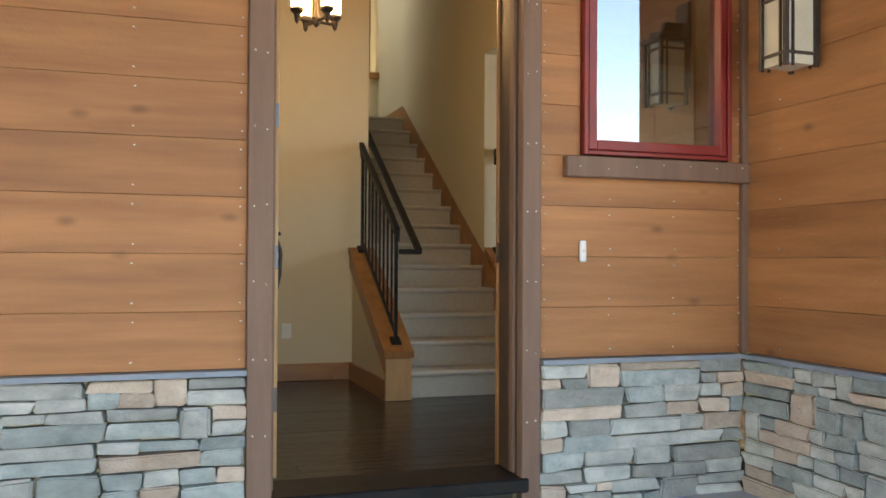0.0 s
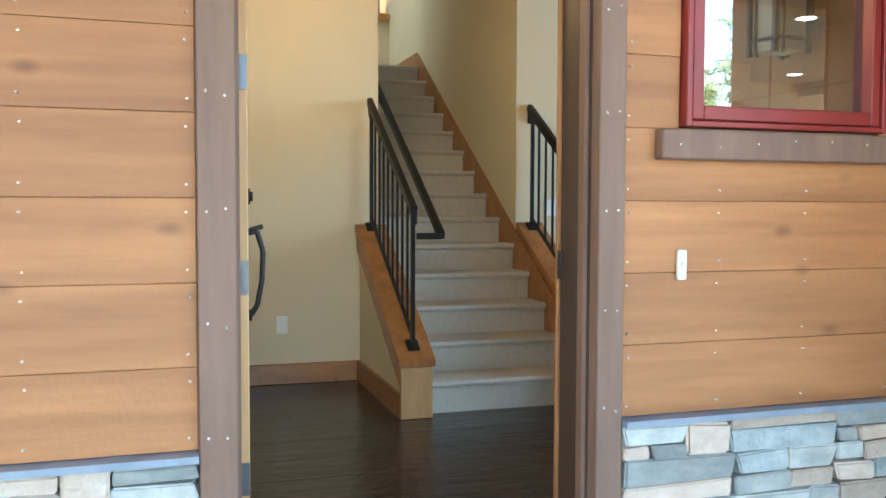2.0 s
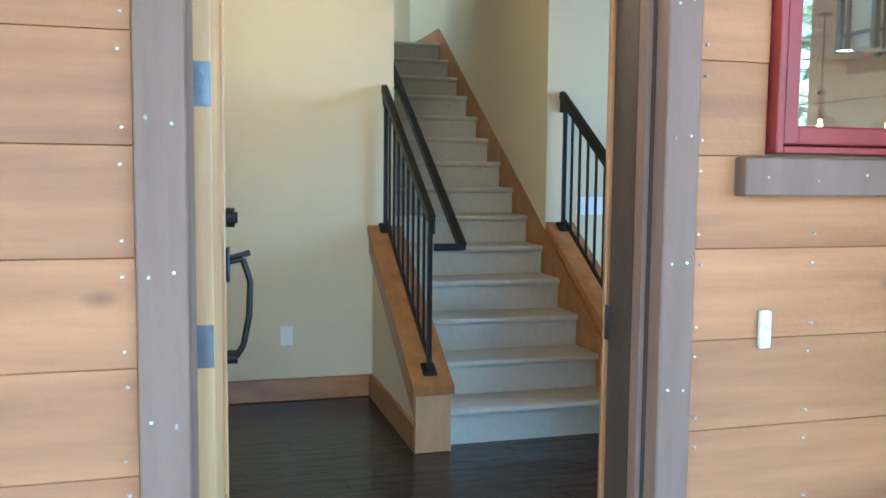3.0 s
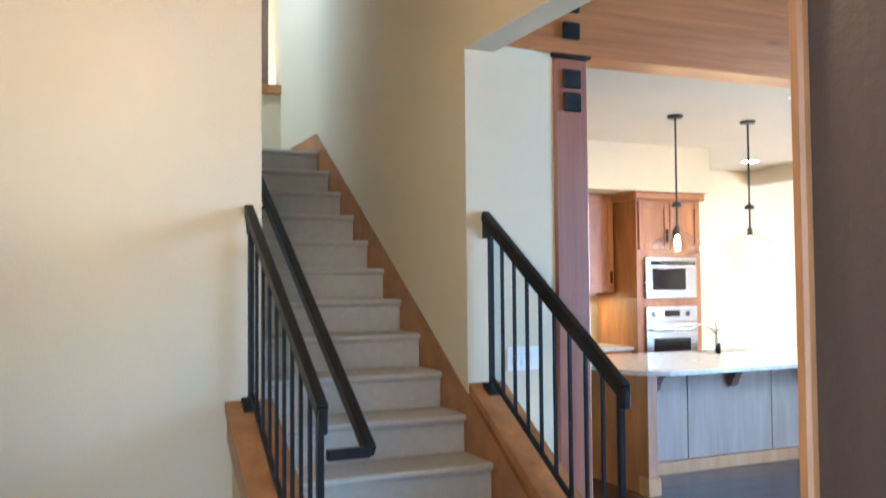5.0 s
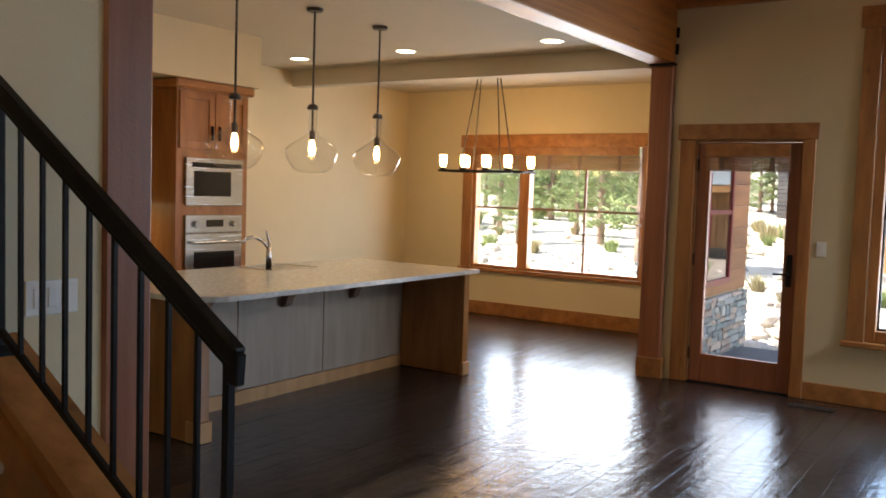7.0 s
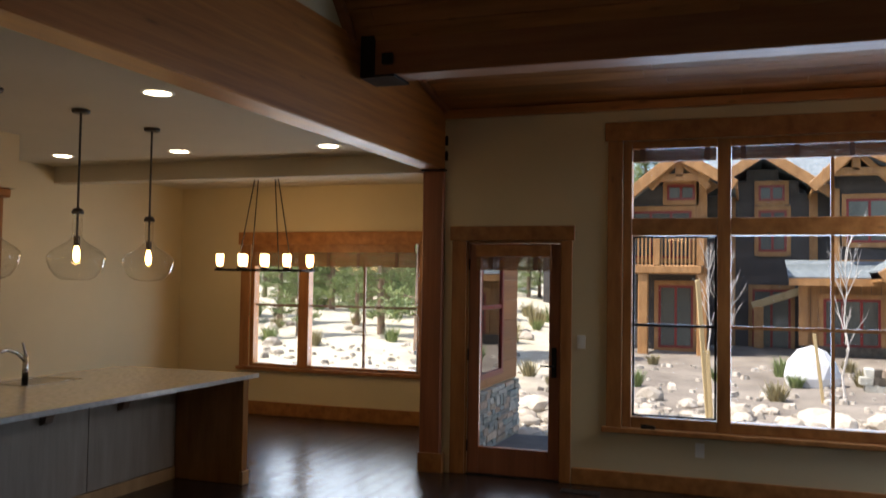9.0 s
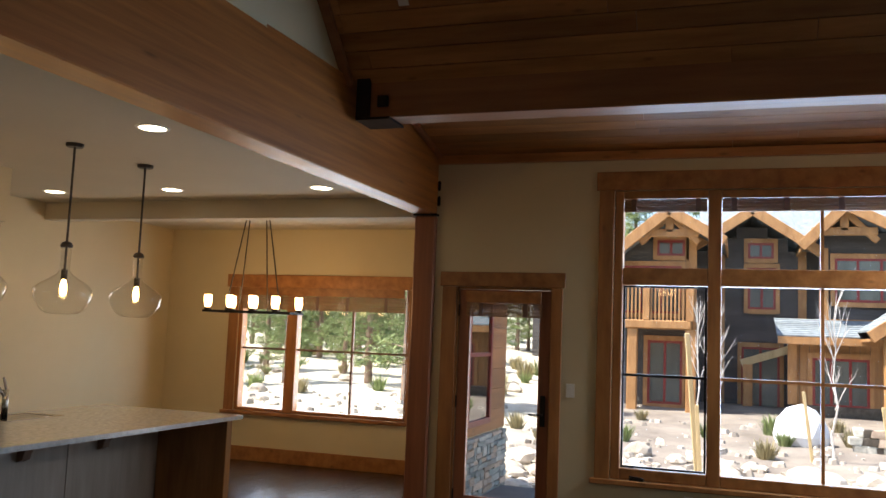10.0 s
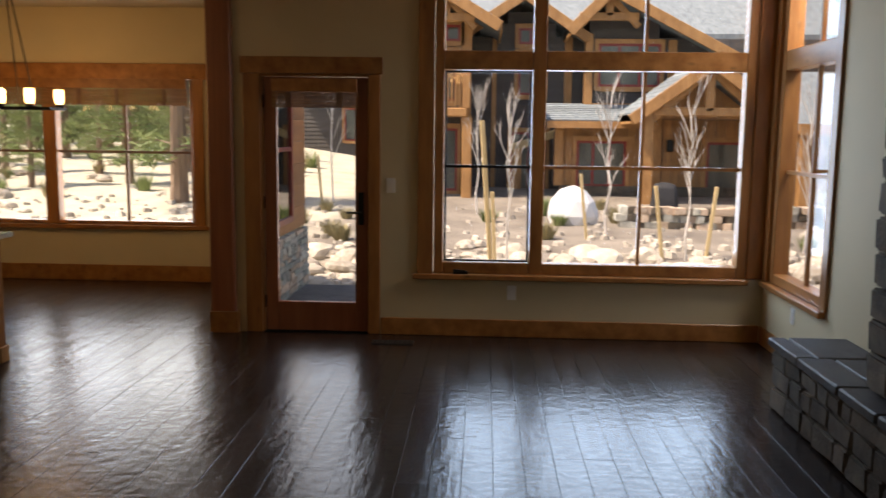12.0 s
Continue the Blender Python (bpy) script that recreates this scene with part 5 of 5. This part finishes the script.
for k in range(34):
    pine(rrng.uniform(26, 42), rrng.uniform(13, 32), k % 3, rrng.uniform(0.35, 0.6), "young green pine on the dry slope")
for k in range(26):
    pine(50 + 1.1 * (k % 7), -40 + 4.2 * k, k % 3, 1.5 + 0.1 * (k % 4), "tall pine behind the houses")
for k, (x, y) in enumerate([(9, -14), (12, -18), (15, -12), (7, -20), (18, -20), (11, -25), (5, -16), (22, -14)]):
    pine(x, y, k % 3, 1.1, "pine in front of the house")
for k in range(12):
    pine(-9 - 2.3 * (k % 4), -26 + 3.4 * k, k % 3, 1.2 + 0.1 * (k % 3), "pine across from the porch")


# ---------------------------------------------------------------- neighbouring houses
def lap(bm, x, y0, y1, z0, z1, step=0.17):
    n = max(1, int((z1 - z0) / step))
    for i in range(n):
        a = z0 + (z1 - z0) * i / n
        b = z0 + (z1 - z0) * (i + 1) / n
        prism(bm, [(x - 0.03, a), (x - 0.008, b), (x + 0.02, b), (x + 0.02, a)], "y", y0, y1)


def battens(bm, x, y0, y1, z0, z1, step=0.22):
    n = max(1, int((y1 - y0) / step))
    for i in range(n):
        a = y0 + (y1 - y0) * i / n
        box(bm, x - 0.02 - 0.012 * (i % 2), x + 0.02, a + 0.006, a + (y1 - y0) / n - 0.006, z0, z1)


def far_window(parent, x, y0, y1, z0, z1, lights=2, trim=True, bars=True):
    w = part("window", boxes((x - 0.1, x - 0.05, y0 - 0.1, y0, z0 - 0.1, z1 + 0.12), (x - 0.1, x - 0.05, y1, y1 + 0.1, z0 - 0.1, z1 + 0.12), (x - 0.11, x - 0.05, y0, y1, z0 - 0.12, z0), (x - 0.11, x - 0.05, y0, y1, z1, z1 + 0.12)), LOG, parent)
    rows = [(x - 0.085, x - 0.04, y0, y1, z0, z0 + 0.06), (x - 0.085, x - 0.04, y0, y1, z1 - 0.06, z1)]
    for i in range(lights + 1):
        y = y0 + (y1 - y0) * i / lights
        y = min(max(y, y0 + 0.03), y1 - 0.03)
        rows.append((x - 0.085, x - 0.04, y - 0.03, y + 0.03, z0 + 0.06, z1 - 0.06))
    part("frame", boxes(*rows), RED, w, "red window frame")
    part("pane", boxes((x - 0.055, x - 0.046, y0 + 0.03, y1 - 0.03, z0 + 0.06, z1 - 0.06)), DARK_PANE, w)


DARK_PANE = material("dim_window_pane", (0.06, 0.065, 0.06), (0.16, 0.17, 0.15), 0.08, (1.2, 1.2, 0.4), bump=0)


def gable_roof(parent, x0, x1, yc, zr, yl, zl, yr, zr2, th=0.16):
    """Ridge along x at (yc, zr); eaves at (yl, zl) and (yr, zr2)."""
    rf = part("roof", prism(bmesh.new(), [(yl, zl), (yc, zr), (yr, zr2), (yr, zr2 + th), (yc, zr + th), (yl, zl + th)], "x", x0, x1), SHINGLE, parent, "grey shingle roof")
    sh = bmesh.new()
    for ya, za in ((yl, zl), (yr, zr2)):
        n = max(2, int(math.hypot(yc - ya, zr - za) / 0.2))
        for i in range(n):
            p, q = i / n, (i + 1.1) / n
            q = min(q, 1)
            A, B = (ya + (yc - ya) * p, za + (zr - za) * p + th), (ya + (yc - ya) * q, za + (zr - za) * q + th)
            prism(sh, [(A[0], A[1] + 0.004), (B[0], B[1] + 0.004), (B[0], B[1] + 0.01), (A[0], A[1] + 0.03)], "x", x0 - 0.02, x1)
    tagged(part("shingles", sh, SHINGLE, rf), kind="stuff")
    fb = bmesh.new()
    bar(fb, (x0 - 0.06, yc, zr + 0.02), (x0 - 0.06, yl, zl + 0.02), 0.26, 0.09)
    bar(fb, (x0 - 0.06, yc, zr + 0.02), (x0 - 0.06, yr, zr2 + 0.02), 0.26, 0.09)
    part("bargeboard", fb, LOG, rf, "honey coloured bargeboard")
    eb = bmesh.new()
    box(eb, x0, x1, yl - 0.05, yl, zl - 0.06, zl + 0.15)
    box(eb, x0, x1, yr, yr + 0.05, zr2 - 0.06, zr2 + 0.15)
    part("fascia", eb, LOG, rf)
    return rf


def truss(parent, x, yc, zr, half, drop):
    m = bmesh.new()
    bar(m, (x, yc - half, zr - drop), (x, yc + half, zr - drop), 0.2, 0.16)
    bar(m, (x, yc, zr - drop), (x, yc, zr), 0.2, 0.16)
    bar(m, (x, yc - half, zr - drop - 0.25), (x, yc, zr - 0.05), 0.16, 0.14)
    bar(m, (x, yc + half, zr - drop - 0.25), (x, yc, zr - 0.05), 0.16, 0.14)
    part("truss", m, LOG, parent, "exposed timber truss")


# dark house with a balcony
ha = thing("neighbour_house", "dark lap-sided house with timber trim and a balcony", "house", "neighbouring houses")
part("wall", boxes((24.0, 32, 5.55, 8.2, -0.3, 4.15)), DARKSID, ha)
m = bmesh.new()
lap(m, 24.0, 5.6, 8.2, 0.2, 4.25)
lap(m, 24.0, 5.6, 6.5, 4.25, 4.55)
tagged(part("siding", m, DARKSID, ha), kind="stuff")
for y in (5.56, 7.55):
    part("corner_board", boxes((23.9, 24.06, y - 0.13, y + 0.13, 0.0, 4.4)), LOG, ha)
gable_roof(ha, 22.9, 31, 6.05, 4.85, 4.75, 4.08, 7.9, 3.35)
truss(ha, 23.2, 6.05, 4.85, 0.7, 0.5)
far_window(ha, 24.0, 5.72, 6.4, 3.86, 4.26, 2)
far_window(ha, 24.0, 5.8, 7.3, 2.4, 3.6, 3)
far_window(ha, 24.0, 5.75, 6.6, 0.15, 1.72, 2)
bal = part("balcony", boxes((22.9, 24.0, 5.5, 7.8, 2.0, 2.2), bev=0.02), LOG, ha, "timber balcony with slatted railing")
part("handrail", boxes((22.92, 23.0, 5.5, 7.8, 3.05, 3.13)), LOG, bal)
for i in range(24):
    part("slat", boxes((22.94, 22.98, 5.58 + 0.093 * i, 5.62 + 0.093 * i, 2.2, 3.05)), LOG, bal)
for y in (5.52, 6.55, 7.7):
    part("post", boxes((22.9, 23.04, y - 0.07, y + 0.07, 2.2, 3.12)), LOG, bal)
for y in (5.5, 6.88, 7.7):
    part("column", boxes((22.95, 23.15, y - 0.12, y + 0.12, -0.1, 2.0), bev=0.02), LOG, ha)
# dark middle house
hb = thing("neighbour_house", "dark brown lap-sided house with a steep gable", "house", "neighbouring houses")
part("wall", boxes((26.0, 33, 0.5, 5.54, -0.3, 4.2)), DARKSID, hb)
m = bmesh.new()
lap(m, 26.0, 0.5, 5.54, 0.1, 4.2)
lap(m, 26.0, 3.2, 5.0, 4.2, 4.55)
lap(m, 26.0, 3.7, 4.5, 4.55, 4.85)
tagged(part("siding", m, DARKSID, hb), kind="stuff")
part("corner_board", boxes((25.9, 26.05, 2.75, 2.95, 0.0, 4.2)), LOG, hb)
part("corner_board", boxes((25.93, 26.05, 4.78, 4.9, 0.0, 4.2)), LOG, hb)
gable_roof(hb, 25.0, 33, 4.1, 5.15, 2.45, 4.05, 5.75, 4.05)
far_window(hb, 26.0, 3.55, 4.2, 4.0, 4.42, 2)
far_window(hb, 26.0, 3.5, 4.2, 2.65, 3.75, 2)
far_window(hb, 26.0, 3.4, 4.35, 0.0, 1.65, 2)
part("main_roof", prism(bmesh.new(), [(27.2, 4.3), (31, 6.3), (31, 6.45), (27.2, 4.45)], "y", -5.5, 5.6), SHINGLE, hb, "long grey shingle roof")
# tan house with a porch
hc = thing("neighbour_house", "tan and brown timber house with a gabled porch", "house", "neighbouring houses")
part("wall", boxes((25.2, 33, -6.5, 2.45, -0.3, 4.1), (24.2, 25.2, -6.5, 3.25, 0.3, 2.0)), DARKSID, hc)
m = bmesh.new()
lap(m, 25.2, -1.2, 2.45, 2.2, 4.1)
lap(m, 25.2, 0.6, 2.4, 4.1, 4.6)
tagged(part("siding", m, DARKSID, hc), kind="stuff")
m = bmesh.new()
battens(m, 24.2, -6.5, 3.25, 0.32, 2.0)
tagged(part("board_siding", m, TANWOOD, hc, "tan vertical boards"), kind="stuff")
part("stone_base", boxes((24.05, 24.3, -6.5, 3.15, -0.4, 0.32), bev=0.03), FIELD, hc, "stone base")
for y in (3.2, 0.75):
    part("corner_board", boxes((24.06, 24.22, y - 0.1, y + 0.1, 0.32, 2.1)), LOG, hc)
for y, zt in ((2.4, 4.2), (0.25, 4.05)):
    part("corner_board", boxes((25.06, 25.24, y - 0.1, y + 0.1, 2.2, zt)), LOG, hc)
part("belt_board", boxes((25.08, 25.2, 0.36, 2.3, 2.3, 2.42)), LOG, hc)
gable_roof(hc, 24.3, 33, 1.98, 5.15, 3.0, 4.12, -4.2, 1.95)
truss(hc, 24.6, 1.98, 5.12, 0.75, 0.55)
far_window(hc, 25.2, 0.55, 2.15, 2.85, 3.95, 3)
far_window(hc, 24.2, 1.5, 2.75, 0.3, 1.45, 3)
far_window(hc, 24.2, -1.35, -0.5, -0.2, 1.45, 1)
lr = part("lower_roof", prism(bmesh.new(), [(23.5, 1.82), (25.2, 2.3), (25.2, 2.4), (23.5, 1.94)], "y", 0.9, 3.55), SHINGLE, hc, "grey shingle porch roof")
part("fascia", boxes((23.42, 23.5, 0.9, 3.55, 1.76, 1.93)), LOG, lr)
lsh = bmesh.new()
for i in range(9):
    p, q = i / 9, min(1, (i + 1.1) / 9)
    prism(lsh, [(23.48 + 1.72 * p, 1.945 + 0.46 * p), (23.48 + 1.72 * q, 1.945 + 0.46 * q), (23.48 + 1.72 * q, 1.951 + 0.46 * q), (23.48 + 1.72 * p, 1.968 + 0.46 * p)], "y", 0.9, 3.57)
tagged(part("shingles", lsh, SHINGLE, lr), kind="stuff")
gable_roof(hc, 21.9, 24.3, 0.0, 3.2, 1.78, 1.92, -1.78, 1.92)
truss(hc, 22.1, 0.0, 3.15, 1.35, 1.0)
part("gable_boards", prism(bmesh.new(), [(1.5, 2.0), (0, 3.12), (-1.5, 2.0)], "x", 23.4, 23.46), TANWOOD, hc)
wing = part("wing_roof", prism(bmesh.new(), [(21.6, 1.75), (24.6, 3.1), (24.6, 3.24), (21.6, 1.89)], "y", -7.5, -1.85), SHINGLE, hc, "pale sunlit shingle roof")
part("fascia", boxes((21.5, 21.6, -7.5, -1.85, 1.66, 1.9)), LOG, wing)
part("wing_wall", boxes((22.6, 24.19, -7.4, -2.1, -0.3, 2.1)), TANWOOD, hc)
for y in (-2.1, -3.6, -5.1):
    part("column", boxes((21.75, 21.98, y - 0.12, y + 0.12, -0.1, 1.78), bev=0.02), LOG, hc)
for y in (1.35, -1.35):
    part("column", boxes((22.0, 22.25, y - 0.13, y + 0.13, -0.1, 2.2), bev=0.02), LOG, hc)
part("porch_deck", boxes((21.8, 24.2, -2.0, 1.9, -0.35, -0.05)), CONCRETE, hc)
for y in (0.42, -1.65):
    part("sconce", boxes((24.05, 24.17, y - 0.08, y + 0.08, 1.2, 1.5), bev=0.02), IRON, hc)
gw = thing("garden_wall", "low dry stone garden wall in front of the house", "wall")
wrng = random.Random(77)
for i in range(40):
    for k in range(3):
        s = stone_mesh(wrng.uniform(0.13, 0.24), wrng.uniform(0.12, 0.15), 0.3, wrng)
        ob = part("stone", s, wrng.choice((FIELD, STONE, STONE_WARM)), gw)
        y = -3.2 + 0.145 * i
        ob.matrix_basis = pose(18.2 + wrng.uniform(-0.05, 0.05), y + 0.07 * (k % 2), height(18.2, y) + 0.05 + 0.135 * k, 0, 0, -90)
cg = thing("covered_grill", "black fabric cover draped over a garden grill", "grill", at=(20.7, 1.2, height(20.7, 1.2)))
m = bmesh.new()
bmesh.ops.create_cube(m, size=1)
bmesh.ops.subdivide_edges(m, edges=m.edges[:], cuts=4, use_grid_fill=True)
for v in m.verts:
    k = 0.75 + 0.25 * min(1.0, (0.5 - v.co.z) * 1.6)
    v.co = Vector((v.co.x * 0.42 * k, v.co.y * 0.52 * k, (v.co.z + 0.5) * 0.62 - 0.1 * v.co.y * v.co.y)) * (1 + 0.06 * noise.noise(v.co * 3))
part("cover", m, BLACK_COVER, cg, smooth=True)
rp = thing("rail_post", "timber post carrying a pale sloping rail board", "post", at=(25.4, 4.2, 0))
part("post", boxes((-0.08, 0.08, -0.12, 0.12, -0.3, 1.2), bev=0.01), LOG, rp)
part("rail_board", bar(bmesh.new(), (0, 0.16, 1.22), (0, -1.3, 1.72), 0.2, 0.07), STAKE, rp, "pale sloping board")
hd = thing("neighbour_house", "house behind trees beyond the patio door", "house", "neighbouring houses")
part("wall", boxes((40, 47, 9.6, 13.2, 0, 4.2)), DARKSID, hd)
m = bmesh.new()
lap(m, 40, 9.6, 13.2, 0.4, 4.2)
tagged(part("siding", m, DARKSID, hd), kind="stuff")
gable_roof(hd, 39.2, 47, 11.4, 6.0, 9.2, 4.1, 13.6, 4.1)
far_window(hd, 40, 10.2, 11.2, 1.2, 2.6, 2)
part("corner_board", boxes((39.85, 40.05, 9.5, 9.8, 0.2, 4.2)), LOG, hd)


# ---------------------------------------------------------------- stone hearth and fireplace
he = thing("stone_hearth", "raised stone hearth with flagstone slabs on top", "hearth")
HX, HY, HZ = 7.1, 3.32, 0.42
part("core", boxes((3.2, HX - 0.08, SY + 0.001, HY - 0.08, 0.001, HZ - 0.05)), MORTAR, he)
frng = random.Random(19)
y = SY
x = HX
while x > 3.9:
    w = frng.uniform(0.35, 0.55)
    yy = SY + 0.002
    while yy < HY + 0.02:
        d = min(frng.uniform(0.22, 0.4), HY + 0.02 - yy)
        if HY + 0.02 - yy - d < 0.1:
            d = HY + 0.02 - yy
        m = bmesh.new()
        box(m, -w / 2 + 0.006, w / 2 - 0.006, -d / 2 + 0.006, d / 2 - 0.006, 0, 0.05, bev=0.008)
        for v in m.verts:
            v.co.x += 0.02 * noise.noise((v.co.y * 9, x, yy))
        ob = part("slab", m, HEARTH, he)
        ob.matrix_basis = pose(x - w / 2 + 0.02, yy + d / 2, HZ - 0.049 + frng.uniform(-0.004, 0.004))
        yy += d
    x -= w
for (fa_, fb_, place) in ((3.9, HX - 0.02, 0), (SY + 0.03, HY - 0.02, 1)):
    z = 0.0
    while z < HZ - 0.06:
        hgt = min(frng.uniform(0.1, 0.17), HZ - 0.055 - z)
        u = fb_
        while u > fa_ + 0.03:
            w = min(frng.uniform(0.12, 0.32), u - fa_)
            ob = part("stone", stone_mesh(w - 0.01, hgt - 0.01, 0.1, frng), FIELD, he)
            zc = z + hgt / 2 + 0.003
            ob.matrix_basis = pose(u - w / 2, HY - 0.05, zc, 0, 0, 180) if place == 0 else pose(HX - 0.05, u - w / 2, zc, 0, 0, 90)
            u -= w
        z += hgt
fp = thing("fireplace", "stacked field stone chimney breast", "fireplace")
part("core", boxes((3.6, 6.0, SY + 0.001, 3.16, HZ + 0.01, 3.8)), MORTAR, fp)
z = HZ + 0.01
while z < 3.2:
    hgt = frng.uniform(0.12, 0.2)
    for face in (0, 1):
        a, b = (4.6, 6.05) if face == 0 else (SY + 0.01, 3.2)
        u = b
        while u > a + 0.04:
            w = min(frng.uniform(0.12, 0.34), u - a)
            ob = part("stone", stone_mesh(w - 0.01, hgt - 0.01, 0.1, frng), FIELD, fp)
            ob.matrix_basis = pose(u - w / 2, 3.18, z + hgt / 2, 0, 0, 180) if face == 0 else pose(6.02, u - w / 2, z + hgt / 2, 0, 0, 90)
            u -= w
    z += hgt
tag = thing("ceiling_tag", "small white card fixed to the boarded ceiling", "tag", at=(6.44, 6.55, 3.80))
tag.matrix_basis = pose(6.44, 6.55, 3.8, 0, 43.7, 0)
part("card", boxes((-0.06, 0.06, -0.035, 0.035, -0.004, 0.002)), WHITE, tag)
# floor register
vt = thing("floor_register", "dark metal floor vent by the patio door", "vent", at=(8.45, 5.75, 0.003))
part("frame", boxes((-0.06, 0.06, -0.16, 0.16, 0, 0.005)), BRONZE, vt)
for i in range(8):
    part("slat", boxes((-0.045, 0.045, -0.145 + 0.038 * i, -0.125 + 0.038 * i, 0.005, 0.008)), IRON, vt)

# ---------------------------------------------------------------- floor planks
prng = random.Random(2)
PW = 0.152


def plank_mesh(ln):
    bm = box(bmesh.new(), 0, ln - 0.002, 0.001, PW - 0.001, -0.011, 0.0, bev=0.0009)
    return mesh_of("plank", bm, FLOOR_M)


LENS = [0.9, 1.2, 1.5, 1.8, 2.1]
PLANKS = {l: plank_mesh(l) for l in LENS}
rest = bmesh.new()
count = 0
ny = int((11.46 - SY) / PW)
for j in range(ny):
    y = SY + 0.005 + PW * j
    x_start = 3.55 if y < 3.1 else 3.05 if y < 4.06 else -2.3
    x_end = BX - 0.01 if y < 7.05 else DX - 0.01
    if y > 7.18:
        x_start = 3.1
    x = x_start - prng.random() * 1.2
    while x < x_end:
        l = prng.choice(LENS)
        a, b = max(x, x_start), min(x + l, x_end)
        whole = a == x and b == x + l
        if b - a > 0.02:
            if whole and 2.2 < x < 8.8 and 3.3 < y < 8.2 and count < 290:
                ob = new("plank", PLANKS[l])
                ob.parent = floor
                ob.matrix_basis = pose(x, y, prng.uniform(-0.0006, 0.0006))
                count += 1
            else:
                z = prng.uniform(-0.0006, 0.0006)
                vs = [rest.verts.new(c) for c in ((a, y + 0.001, z), (b - 0.002, y + 0.001, z), (b - 0.002, y + PW - 0.001, z), (a, y + PW - 0.001, z), (a, y + 0.001, z - 0.011), (b - 0.002, y + 0.001, z - 0.011), (b - 0.002, y + PW - 0.001, z - 0.011), (a, y + PW - 0.001, z - 0.011))]
                for f in ((0, 1, 2, 3), (0, 4, 5, 1), (1, 5, 6, 2), (2, 6, 7, 3), (3, 7, 4, 0), (7, 6, 5, 4)):
                    rest.faces.new([vs[i] for i in f])
        x += l
tagged(part("planks", rest, FLOOR_I, floor), kind="stuff")
